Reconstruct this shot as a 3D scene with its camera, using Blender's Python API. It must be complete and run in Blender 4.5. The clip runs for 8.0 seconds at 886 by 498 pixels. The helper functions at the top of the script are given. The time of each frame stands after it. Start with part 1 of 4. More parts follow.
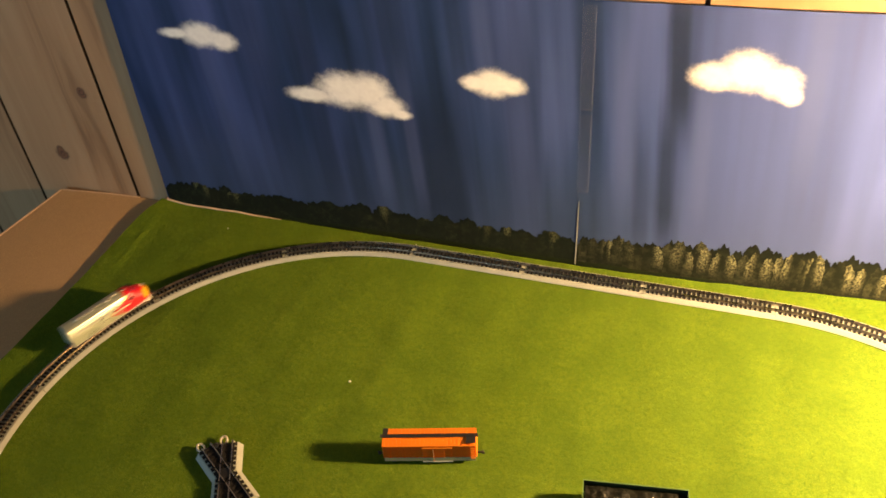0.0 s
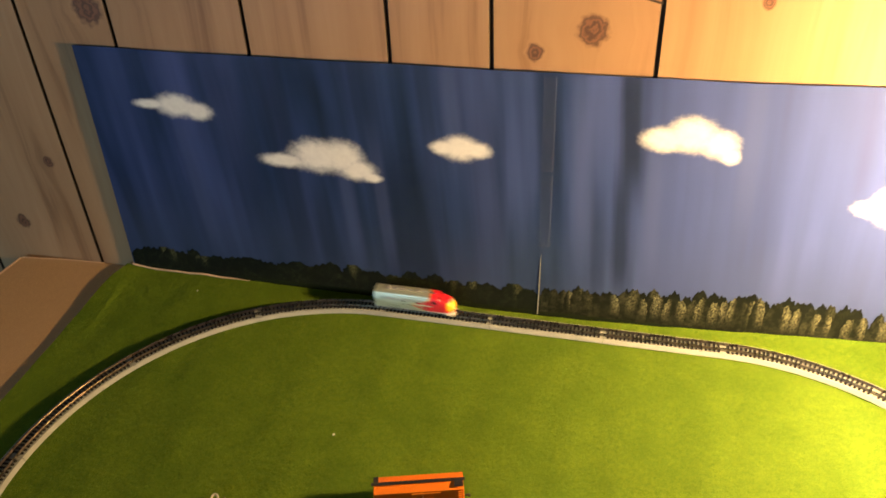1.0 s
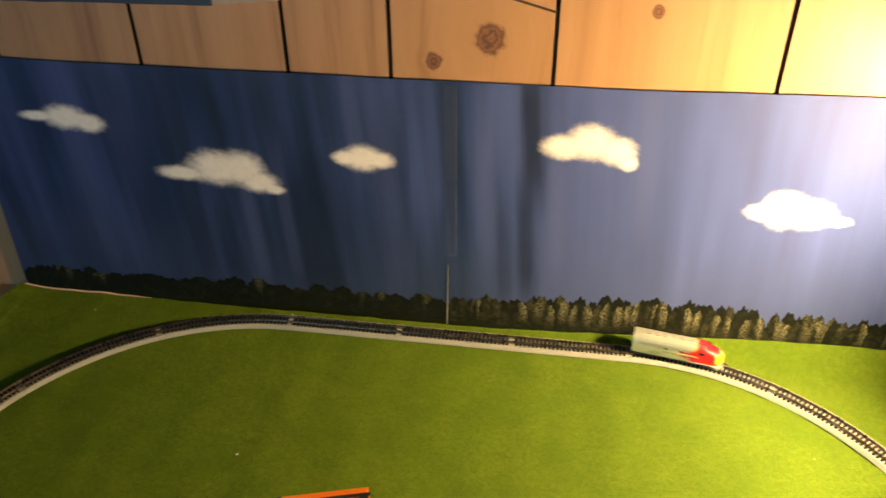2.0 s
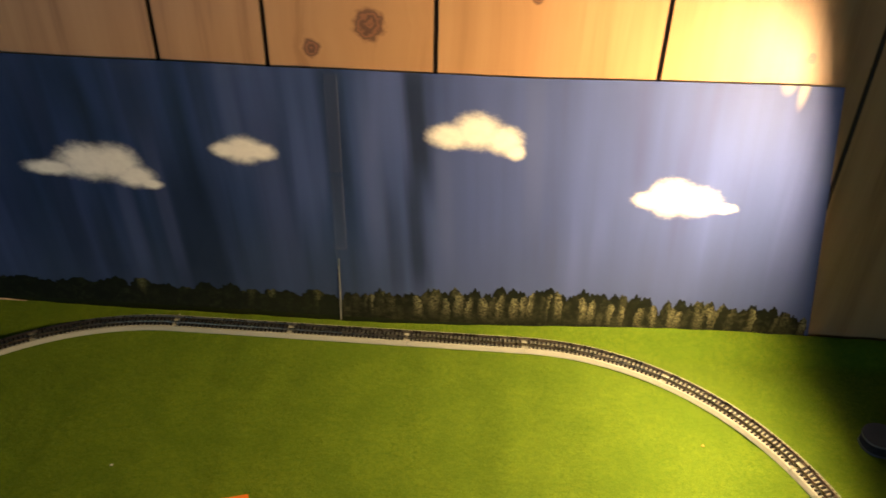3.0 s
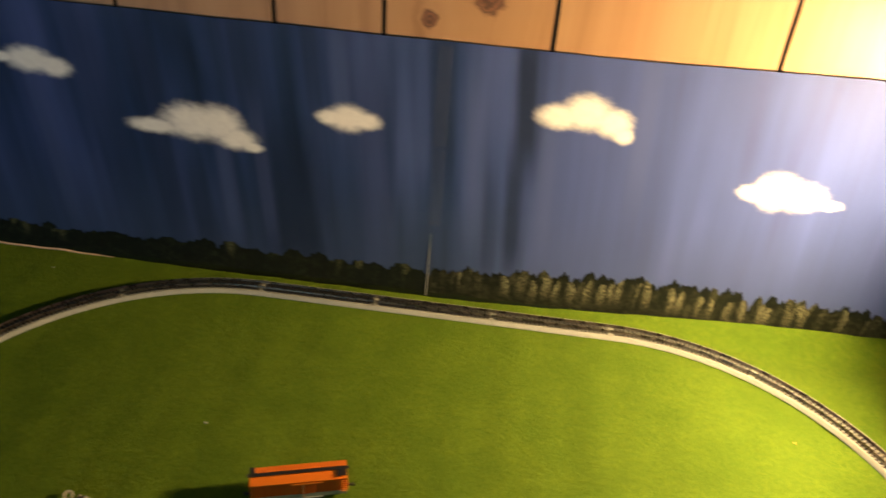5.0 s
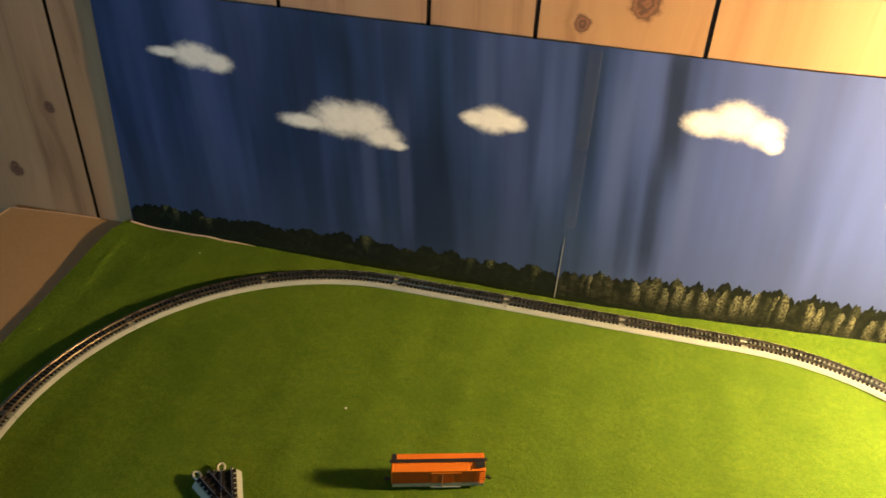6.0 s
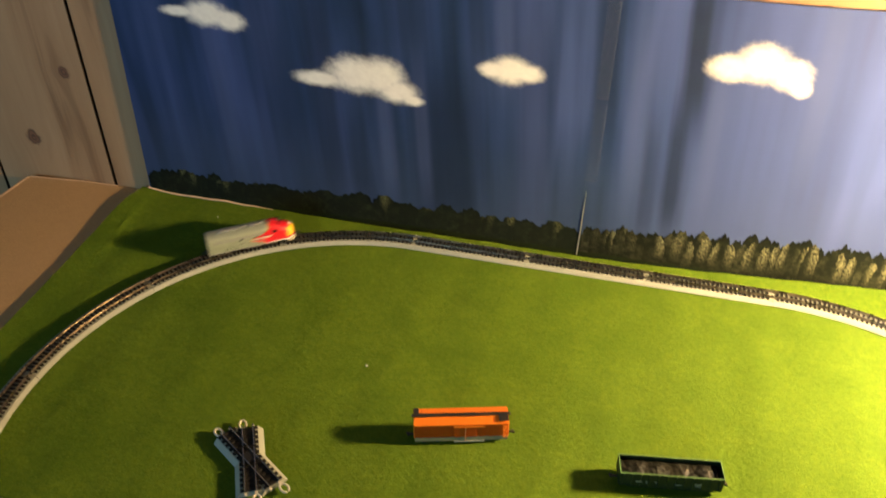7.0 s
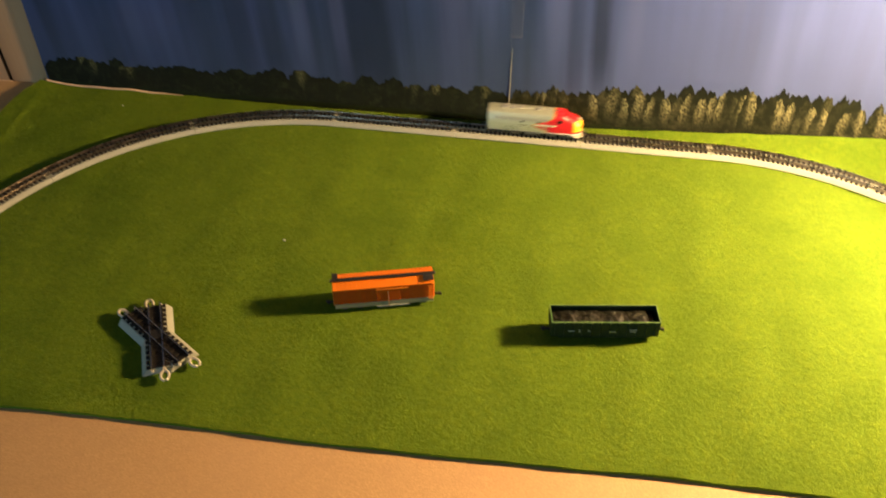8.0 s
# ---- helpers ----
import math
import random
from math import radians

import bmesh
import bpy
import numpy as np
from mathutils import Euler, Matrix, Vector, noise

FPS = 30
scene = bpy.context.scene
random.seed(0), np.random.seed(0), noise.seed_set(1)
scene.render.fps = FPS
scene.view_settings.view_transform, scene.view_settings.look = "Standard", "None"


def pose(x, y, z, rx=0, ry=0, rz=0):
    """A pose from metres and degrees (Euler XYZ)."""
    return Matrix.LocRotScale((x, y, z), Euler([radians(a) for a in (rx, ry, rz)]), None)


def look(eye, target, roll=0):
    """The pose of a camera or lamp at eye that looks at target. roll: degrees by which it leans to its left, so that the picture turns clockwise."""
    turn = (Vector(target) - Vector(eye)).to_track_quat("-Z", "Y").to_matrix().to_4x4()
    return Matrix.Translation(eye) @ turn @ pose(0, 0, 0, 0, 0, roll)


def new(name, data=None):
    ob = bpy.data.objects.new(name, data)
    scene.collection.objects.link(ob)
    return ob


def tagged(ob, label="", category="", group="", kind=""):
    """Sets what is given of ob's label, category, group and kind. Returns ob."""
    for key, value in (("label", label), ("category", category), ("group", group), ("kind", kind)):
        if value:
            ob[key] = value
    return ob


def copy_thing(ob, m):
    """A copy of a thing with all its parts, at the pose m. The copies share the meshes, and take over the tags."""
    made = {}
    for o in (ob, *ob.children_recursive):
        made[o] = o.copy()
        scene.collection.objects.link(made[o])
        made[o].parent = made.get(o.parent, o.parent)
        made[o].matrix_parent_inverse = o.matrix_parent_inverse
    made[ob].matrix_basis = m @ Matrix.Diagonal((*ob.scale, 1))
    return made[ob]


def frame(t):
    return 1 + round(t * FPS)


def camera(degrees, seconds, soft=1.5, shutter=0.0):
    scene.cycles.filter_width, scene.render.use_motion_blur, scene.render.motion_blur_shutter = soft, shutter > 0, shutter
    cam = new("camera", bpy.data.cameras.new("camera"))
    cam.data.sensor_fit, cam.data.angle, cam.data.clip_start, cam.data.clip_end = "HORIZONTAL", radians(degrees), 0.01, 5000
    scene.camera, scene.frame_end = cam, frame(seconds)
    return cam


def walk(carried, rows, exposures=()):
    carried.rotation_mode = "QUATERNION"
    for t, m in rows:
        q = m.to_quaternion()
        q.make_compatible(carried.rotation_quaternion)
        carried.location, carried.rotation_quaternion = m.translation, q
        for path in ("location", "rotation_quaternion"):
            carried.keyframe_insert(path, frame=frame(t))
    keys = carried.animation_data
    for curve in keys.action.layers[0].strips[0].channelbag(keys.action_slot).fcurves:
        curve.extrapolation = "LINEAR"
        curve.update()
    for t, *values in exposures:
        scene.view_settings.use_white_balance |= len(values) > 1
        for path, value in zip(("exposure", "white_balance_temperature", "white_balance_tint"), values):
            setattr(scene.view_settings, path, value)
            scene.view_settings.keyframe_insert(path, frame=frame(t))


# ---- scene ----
cam = camera(57.8, 8.0, shutter=0.5)
PATH = [
    (0, (0.298, -0.649, 0.571), (-0.294, 0.802, -0.673), -5.3),
    (0.5, (0.259, -0.691, 0.592), (-0.198, 0.84, -0.611), -3.3),
    (1, (0.261, -0.7, 0.602), (-0.164, 0.886, -0.54), -2.7),
    (1.2, (0.263, -0.705, 0.605), (-0.135, 0.899, -0.522), -2.4),
    (2.3, (0.297, -0.678, 0.594), (0.097, 0.96, -0.536), 0.3),
    (2.5, (0.306, -0.672, 0.593), (0.141, 0.964, -0.546), 0.8),
    (3, (0.329, -0.661, 0.587), (0.235, 0.975, -0.56), 1.5),
    (3.5, (0.354, -0.653, 0.575), (0.351, 0.982, -0.577), 2.4),
    (4, (0.358, -0.657, 0.564), (0.409, 0.97, -0.598), 3.9),
    (4.5, (0.311, -0.665, 0.563), (0.317, 0.958, -0.605), 4.9),
    (5, (0.25, -0.675, 0.571), (0.117, 0.945, -0.594), 4.2),
    (5.2, (0.233, -0.68, 0.574), (0.039, 0.939, -0.585), 3.6),
    (6.3, (0.195, -0.702, 0.564), (-0.167, 0.881, -0.603), 2.4),
    (6.5, (0.194, -0.702, 0.559), (-0.179, 0.871, -0.617), 2.1),
    (7, (0.202, -0.703, 0.542), (-0.179, 0.851, -0.658), 0.5),
    (7.5, (0.227, -0.709, 0.489), (-0.112, 0.816, -0.76), -0.8),
    (8, (0.24, -0.702, 0.458), (-0.033, 0.78, -0.857), -0.7),
]
walk(cam, [(t, look(eye, target, roll)) for t, eye, target, roll in PATH],
     exposures=[(0, 0.24, 6900, 19), (0.5, 0.06, 6750, 17), (1, -0.02, 6650, 15), (2.5, -0.72, 6450, 11), (4, -0.92, 6400, 13), (5, -0.68, 6350, 12), (6.5, 0.06, 6150, 9), (7.2, 0.20, 6350, 10), (8, 0.06, 6750, 14)])


# ---- world, lamps, exposure ----
LAMP_C = Vector((0.665, -0.137, 0.2715))
LAMP_N = Vector((-0.965, -0.045, -0.235)).normalized()
LAMP_L = 1950.0
FILL_W = 26.0

world = bpy.data.worlds.new("world")
world.use_nodes = True
world.node_tree.nodes["Background"].inputs[0].default_value = (0.55, 0.70, 1.0, 1)
world.node_tree.nodes["Background"].inputs[1].default_value = 0.6
scene.world = world

window_lamp = bpy.data.lights.new("window_light", "AREA")
window_lamp.shape, window_lamp.size, window_lamp.size_y = "RECTANGLE", 1.2, 0.8
window_lamp.energy, window_lamp.color = FILL_W, (0.40, 0.73, 1.0)
window_light = new("window_light", window_lamp)
window_light.matrix_world = look((-0.95, -2.66, 0.50), (-0.95, 0.0, 0.50))


# ---- materials ----
class Nodes:
    """A small writer for node materials."""

    def __init__(self, name):
        self.mat = bpy.data.materials.new(name)
        self.mat.use_nodes = True
        self.tree = self.mat.node_tree
        self.bsdf = self.tree.nodes["Principled BSDF"]
        self.coords = self.tree.nodes.new("ShaderNodeTexCoord")

    def put(self, socket, value):
        if isinstance(value, bpy.types.NodeSocket):
            self.tree.links.new(value, socket)
        elif isinstance(value, (tuple, list)) and len(value) == 3 and socket.type == "RGBA":
            socket.default_value = (*value, 1)
        else:
            socket.default_value = value

    def math(self, op, a, b=0.0, c=0.0, clamp=False):
        n = self.tree.nodes.new("ShaderNodeMath")
        n.operation, n.use_clamp = op, clamp
        for s, v in zip(n.inputs, (a, b, c)):
            self.put(s, v)
        return n.outputs[0]

    def mix(self, f, a, b, blend="MIX"):
        n = self.tree.nodes.new("ShaderNodeMix")
        n.data_type, n.blend_type = "RGBA", blend
        self.put(n.inputs[0], f)
        self.put(n.inputs[6], a)
        self.put(n.inputs[7], b)
        return n.outputs[2]

    def step(self, v, lo, hi):
        n = self.tree.nodes.new("ShaderNodeMapRange")
        n.interpolation_type = "SMOOTHSTEP"
        for i, x in enumerate((v, lo, hi, 0.0, 1.0)):
            self.put(n.inputs[i], x)
        return n.outputs[0]

    def vec(self, scale=(1, 1, 1), offset=(0, 0, 0), source=None):
        n = self.tree.nodes.new("ShaderNodeMapping")
        self.put(n.inputs[0], source or self.coords.outputs["Object"])
        n.inputs[1].default_value, n.inputs[3].default_value = offset, scale
        return n.outputs[0]

    def split(self, v=None):
        n = self.tree.nodes.new("ShaderNodeSeparateXYZ")
        self.put(n.inputs[0], v or self.coords.outputs["Object"])
        return n.outputs

    def noise(self, v, scale=5.0, detail=3.0, rough=0.5, warp=0.0):
        n = self.tree.nodes.new("ShaderNodeTexNoise")
        self.put(n.inputs["Vector"], v)
        n.inputs["Scale"].default_value, n.inputs["Detail"].default_value = scale, detail
        n.inputs["Roughness"].default_value, n.inputs["Distortion"].default_value = rough, warp
        return n.outputs["Fac"]

    def ramp(self, f, *stops):
        n = self.tree.nodes.new("ShaderNodeValToRGB")
        self.put(n.inputs[0], f)
        while len(n.color_ramp.elements) < len(stops):
            n.color_ramp.elements.new(0.5)
        for e, (p, c) in zip(n.color_ramp.elements, stops):
            e.position, e.color = p, (*c, 1)
        return n.outputs[0]

    def random(self):
        return self.tree.nodes.new("ShaderNodeObjectInfo").outputs["Random"]

    def island(self):
        return self.tree.nodes.new("ShaderNodeNewGeometry").outputs["Random Per Island"]

    def bump(self, height, strength=0.3, distance=0.001):
        n = self.tree.nodes.new("ShaderNodeBump")
        n.inputs["Strength"].default_value, n.inputs["Distance"].default_value = strength, distance
        self.put(n.inputs["Height"], height)
        self.tree.links.new(n.outputs[0], self.bsdf.inputs["Normal"])

    def done(self, color, rough=0.5, metal=0.0, specular=0.5):
        self.put(self.bsdf.inputs["Base Color"], color)
        self.put(self.bsdf.inputs["Roughness"], rough)
        self.put(self.bsdf.inputs["Metallic"], metal)
        self.put(self.bsdf.inputs["Specular IOR Level"], specular)
        return self.mat


def plain(name, color, rough=0.5, metal=0.0, scale=400.0, wear=0.25, bump=0.1, specular=0.5):
    """A surface of one colour with fine grain and broader wear."""
    n = Nodes(name)
    fine, wide = n.noise(n.vec(), scale, 3), n.noise(n.vec(), scale * 0.12, 2)
    f = n.math("MULTIPLY_ADD", n.math("ADD", fine, wide), wear, 1.0 - wear)
    col = n.mix(1.0, color, f, "MULTIPLY")
    n.bump(fine, bump, 0.0003)
    r = n.math("MULTIPLY_ADD", wide, 0.3, rough - 0.15, clamp=True)
    return n.done(col, r, metal, specular)


def mat_turf():
    n = Nodes("grass_turf")
    v = n.vec()
    fine = n.noise(v, 1100, 3, 0.7)
    mid = n.noise(v, 190, 3, 0.6)
    wide = n.noise(v, 16, 3, 0.55)
    col = n.ramp(fine, (0.28, (0.035, 0.074, 0.0047)), (0.5, (0.074, 0.133, 0.0070)), (0.74, (0.140, 0.203, 0.0140)))
    col = n.mix(n.math("MULTIPLY", n.step(mid, 0.40, 0.68), 0.6), col, (0.113, 0.164, 0.0078))
    col = n.mix(n.math("MULTIPLY", n.step(wide, 0.42, 0.66), 0.4), col, (0.058, 0.109, 0.0062))
    n.bump(n.math("ADD", fine, n.math("MULTIPLY", mid, 1.4)), 0.7, 0.0012)
    return n.done(col, 0.95, 0.0, 0.1)


def mat_board():
    n = Nodes("tan_board")
    v = n.vec()
    fine, mid, wide = n.noise(v, 900, 4, 0.7), n.noise(v, 130, 3), n.noise(v, 9, 3)
    col = n.ramp(fine, (0.3, (0.335, 0.202, 0.088)), (0.55, (0.45, 0.280, 0.126)), (0.75, (0.55, 0.360, 0.174)))
    col = n.mix(n.math("MULTIPLY", n.step(mid, 0.45, 0.75), 0.35), col, (0.37, 0.22, 0.105))
    col = n.mix(n.math("MULTIPLY", n.step(wide, 0.4, 0.7), 0.3), col, (0.42, 0.265, 0.135))
    n.bump(fine, 0.25, 0.0004)
    return n.done(col, 0.7)


KNOTS = ((0.165, 0.317, 0.0085), (0.218, 0.340, 0.0150), (-0.503, 0.051, 0.010), (-0.431, 0.146, 0.007),
         (-0.312, 0.340, 0.017), (0.365, 0.372, 0.006), (0.607, 0.328, 0.005), (-0.445, 0.345, 0.008))


def mat_wood():
    n = Nodes("knotty_pine")
    v = n.vec()
    x, y, z = n.split()
    r = n.random()
    # the grain bends round each knot
    bend, core, ring = 0.0, 0.0, 0.0
    rough_edge = n.noise(v, 160, 3)
    for kx, kz, kr in KNOTS:
        dx, dz = n.math("SUBTRACT", x, kx), n.math("SUBTRACT", z, kz)
        d = n.math("SQRT", n.math("ADD", n.math("MULTIPLY", dx, dx), n.math("MULTIPLY", dz, n.math("MULTIPLY", dz, 0.8))))
        d = n.math("MULTIPLY_ADD", n.math("SUBTRACT", rough_edge, 0.5), kr * 0.9, d)
        dd = n.math("MULTIPLY", n.math("ABSOLUTE", dz), 0.35)
        push = n.math("DIVIDE", n.math("MULTIPLY", dx, kr * kr * 1.6), n.math("ADD", n.math("MULTIPLY", n.math("ADD", d, dd), n.math("ADD", d, dd)), kr * kr * 0.5))
        bend = n.math("ADD", bend, push)
        core = n.math("MAXIMUM", core, n.math("SUBTRACT", 1.0, n.step(d, kr * 0.65, kr * 1.15)))
        wave = n.math("SINE", n.math("MULTIPLY", d, 6.5 / kr * 2.2))
        ring = n.math("ADD", ring, n.math("MULTIPLY", n.math("MULTIPLY_ADD", wave, 0.5, 0.5), n.math("SUBTRACT", 1.0, n.step(d, kr * 0.6, kr * 1.2))))
    gx = n.math("ADD", n.math("SUBTRACT", x, bend), n.math("MULTIPLY", r, 7.3))
    c = n.tree.nodes.new("ShaderNodeCombineXYZ")
    n.put(c.inputs[0], n.math("MULTIPLY", gx, 34.0))
    n.put(c.inputs[1], n.math("MULTIPLY", r, 30.0))
    n.put(c.inputs[2], n.math("MULTIPLY", z, 2.2))
    grain = n.noise(c.outputs[0], 1.0, 4, 0.6, 0.6)
    fine = n.noise(n.vec((900, 300, 25)), 1.0, 3, 0.7)
    broad = n.noise(n.vec((9, 1, 1.5)), 1.0, 2)
    col = n.ramp(grain, (0.30, (0.165, 0.082, 0.036)), (0.44, (0.31, 0.178, 0.084)), (0.60, (0.37, 0.225, 0.112)), (0.8, (0.43, 0.275, 0.150)))
    col = n.mix(n.math("MULTIPLY", fine, 0.35), col, (0.31, 0.17, 0.075))
    col = n.mix(n.math("MULTIPLY", n.step(broad, 0.4, 0.7), 0.35), col, (0.27, 0.15, 0.068))
    col = n.mix(n.math("MULTIPLY", r, 0.35), col, (0.34, 0.185, 0.075))
    knot = n.mix(ring, (0.050, 0.020, 0.012), (0.165, 0.072, 0.034))
    col = n.mix(n.math("MULTIPLY", core, 0.92), col, knot)
    n.bump(n.math("ADD", grain, n.math("MULTIPLY", fine, 0.5)), 0.15, 0.0006)
    return n.done(col, 0.42)


# painted clouds: lobes of (x, z, half width, half height)
CLOUDS = (
    ((-0.232, 0.236, 0.033, 0.0175), (-0.207, 0.231, 0.023, 0.0140), (-0.264, 0.236, 0.026, 0.0075)),
    ((-0.070, 0.187, 0.042, 0.0255), (-0.043, 0.188, 0.032, 0.0255), (-0.112, 0.178, 0.036, 0.0110), (-0.026, 0.173, 0.027, 0.0160), (-0.010, 0.165, 0.015, 0.0075)),
    ((0.090, 0.210, 0.026, 0.0190), (0.106, 0.209, 0.022, 0.0125), (0.073, 0.209, 0.020, 0.0115)),
    ((0.319, 0.243, 0.029, 0.0235), (0.294, 0.236, 0.028, 0.0165), (0.345, 0.235, 0.023, 0.0190), (0.357, 0.223, 0.012, 0.0110)),
    ((0.512, 0.182, 0.028, 0.0255), (0.535, 0.179, 0.031, 0.0205), (0.493, 0.178, 0.022, 0.0120), (0.563, 0.173, 0.018, 0.0075)),
)

# broad brush strokes in the sky: (x, half width, middle height, half length, lighter + or darker -)
STROKES = (
    (-0.170, 0.034, 0.20, 0.14, -0.5), (-0.108, 0.026, 0.17, 0.17, -0.8), (-0.071, 0.022, 0.09, 0.08, -0.6),
    (0.030, 0.055, 0.11, 0.12, -0.9), (-0.015, 0.035, 0.27, 0.07, -0.5), (0.055, 0.014, 0.27, 0.08, -0.5),
    (0.120, 0.034, 0.17, 0.14, -0.5), (0.181, 0.018, 0.24, 0.12, -0.7), (0.262, 0.021, 0.25, 0.10, -1.3),
    (0.262, 0.015, 0.12, 0.10, -1.1), (0.240, 0.012, 0.10, 0.09, -0.6), (-0.225, 0.016, 0.13, 0.12, 0.5),
    (-0.041, 0.013, 0.12, 0.10, 0.6), (0.000, 0.011, 0.13, 0.11, 0.5), (0.082, 0.012, 0.26, 0.08, 0.5),
    (0.218, 0.014, 0.18, 0.11, 0.5), (0.292, 0.013, 0.15, 0.10, 0.6), (0.374, 0.014, 0.23, 0.12, 0.5),
)


def mat_sky():
    n = Nodes("painted_sky")
    x, y, z = n.split()
    ragged = n.noise(n.vec((110, 110, 150)), 1.0, 5, 0.7)
    # vertical brush streaks, each fading along its length
    lean = n.math("MULTIPLY_ADD", z, 0.06, x)
    c = n.tree.nodes.new("ShaderNodeCombineXYZ")
    n.put(c.inputs[0], n.math("MULTIPLY", lean, 13.0))
    n.put(c.inputs[2], n.math("MULTIPLY", z, 1.7))
    s1 = n.noise(c.outputs[0], 1.0, 3, 0.55, 0.25)
    c2 = n.tree.nodes.new("ShaderNodeCombineXYZ")
    n.put(c2.inputs[0], n.math("MULTIPLY", lean, 52.0))
    n.put(c2.inputs[2], n.math("MULTIPLY", z, 3.2))
    n.put(c2.inputs[1], 4.0)
    s2 = n.noise(c2.outputs[0], 1.0, 2, 0.5, 0.2)
    s = n.math("MULTIPLY_ADD", s2, 0.17, n.math("MULTIPLY_ADD", s1, 0.56, 0.175))
    col = n.ramp(s, (0.38, (0.0034, 0.0086, 0.0224)), (0.43, (0.0060, 0.0146, 0.0396)), (0.49, (0.0129, 0.0310, 0.0894)), (0.565, (0.0258, 0.0499, 0.1419)), (0.68, (0.0619, 0.0929, 0.2494)))
    low = n.step(z, 0.17, 0.03)
    col = n.mix(n.math("MULTIPLY", low, 0.50), col, (0.0430, 0.0619, 0.0963))
    # lamp's overlit lavender mixed into the right of the paint; left made darker
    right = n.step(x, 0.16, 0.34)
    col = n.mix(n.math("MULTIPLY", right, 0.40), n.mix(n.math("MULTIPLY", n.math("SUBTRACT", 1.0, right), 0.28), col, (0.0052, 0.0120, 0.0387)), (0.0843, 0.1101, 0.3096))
    for sx, sw, sz, sh, amount in STROKES:
        across = n.math("ABSOLUTE", n.math("SUBTRACT", lean, sx + 0.06 * sz))
        across = n.math("MULTIPLY_ADD", n.math("SUBTRACT", s2, 0.5), sw * 1.1, across)
        up = n.math("ABSOLUTE", n.math("SUBTRACT", z, sz))
        stroke = n.math("MULTIPLY", n.step(across, sw, sw * 0.2), n.step(up, sh * 1.15, sh * 0.3))
        paint = (0.0043, 0.0086, 0.0224) if amount < 0 else (0.0705, 0.0946, 0.2150)
        col = n.mix(n.math("MULTIPLY", stroke, min(0.9, abs(amount) * 0.65)), col, paint)
    mask = 0.0
    for lobes in CLOUDS:
        d = None
        for cx, cz, a, b in lobes:
            u, w = n.math("MULTIPLY", n.math("SUBTRACT", x, cx), 1 / a), n.math("MULTIPLY", n.math("SUBTRACT", z, cz), 1 / b)
            e = n.math("SQRT", n.math("ADD", n.math("MULTIPLY", u, u), n.math("MULTIPLY", w, w)))
            d = e if d is None else n.math("SMOOTH_MIN", d, e, 0.25)
        d = n.math("MULTIPLY_ADD", n.math("SUBTRACT", ragged, 0.5), 0.50, d)
        mask = n.math("MAXIMUM", mask, n.math("SUBTRACT", 1.0, n.step(d, 0.36, 1.04)))
    dab = n.noise(n.vec((120, 120, 160)), 1.0, 3)
    white = n.mix(dab, (0.62, 0.60, 0.54), (0.80, 0.78, 0.70))
    col = n.mix(mask, col, white)
    # bare paper where the paint has lifted below the top edge
    bare = 0.0
    for cx, cz, a, b in ((0.608, 0.303, 0.0055, 0.022), (0.594, 0.306, 0.0075, 0.012)):
        u, w = n.math("MULTIPLY", n.math("SUBTRACT", x, cx), 1 / a), n.math("MULTIPLY", n.math("SUBTRACT", z, cz), 1 / b)
        e = n.math("SQRT", n.math("ADD", n.math("MULTIPLY", u, u), n.math("MULTIPLY", w, w)))
        bare = n.math("MAXIMUM", bare, n.step(e, 1.25, 0.15))
    col = n.mix(n.math("MULTIPLY", bare, 0.50), col, (0.70, 0.58, 0.46))
    grain = n.noise(n.vec((700, 700, 300)), 1.0, 2)
    n.bump(n.math("MULTIPLY_ADD", s2, 0.6, grain), 0.10, 0.0003)
    return n.done(col, n.math("MULTIPLY_ADD", s2, 0.15, 0.48), 0.0, 0.16)


def mat_foliage(name, dark, olive, dab_color, amount):
    """Brushed foliage of a painted tree, a tone for each tree, with dabs of light paint."""
    n = Nodes(name)
    r = n.random()
    g = n.tree.nodes.new("ShaderNodeCombineXYZ")
    n.put(g.inputs[1], n.math("MULTIPLY", r, 50.0))
    add = n.tree.nodes.new("ShaderNodeVectorMath")
    add.operation = "ADD"
    n.put(add.inputs[0], n.vec((1, 1, 1)))
    n.put(add.inputs[1], g.outputs[0])
    x, y, z = n.split()
    leaf = n.noise(n.vec((1, 1, 0.6), source=add.outputs[0]), 640, 5, 0.72)
    clump = n.noise(add.outputs[0], 110, 2, 0.6)
    col = n.mix(n.math("MULTIPLY", n.step(clump, 0.4, 0.75), n.math("MULTIPLY_ADD", r, 0.7, 0.2)), dark, olive)
    col = n.mix(n.math("MULTIPLY", n.step(leaf, 0.35, 0.65), 0.8), n.mix(0.5, col, (0.004, 0.005, 0.003)), col)
    lit = n.math("MULTIPLY", n.math("SUBTRACT", n.math("FRACT", n.math("MULTIPLY", r, 3.3)), 0.5), 0.010)
    side = n.step(n.math("ABSOLUTE", n.math("SUBTRACT", x, lit)), 0.0072, 0.0008)
    up = n.math("MULTIPLY", n.step(z, 0.010, 0.040), side)
    hot = n.step(n.math("FRACT", n.math("MULTIPLY", r, 7.77)), 1.0 - amount, 1.0 - amount * 0.3)
    dabs = n.math("MULTIPLY", n.math("MULTIPLY", n.step(leaf, 0.36, 0.72), up), hot)
    col = n.mix(dabs, col, dab_color)
    n.bump(leaf, 0.2, 0.0004)
    return n.done(col, 0.75, 0.0, 0.08)


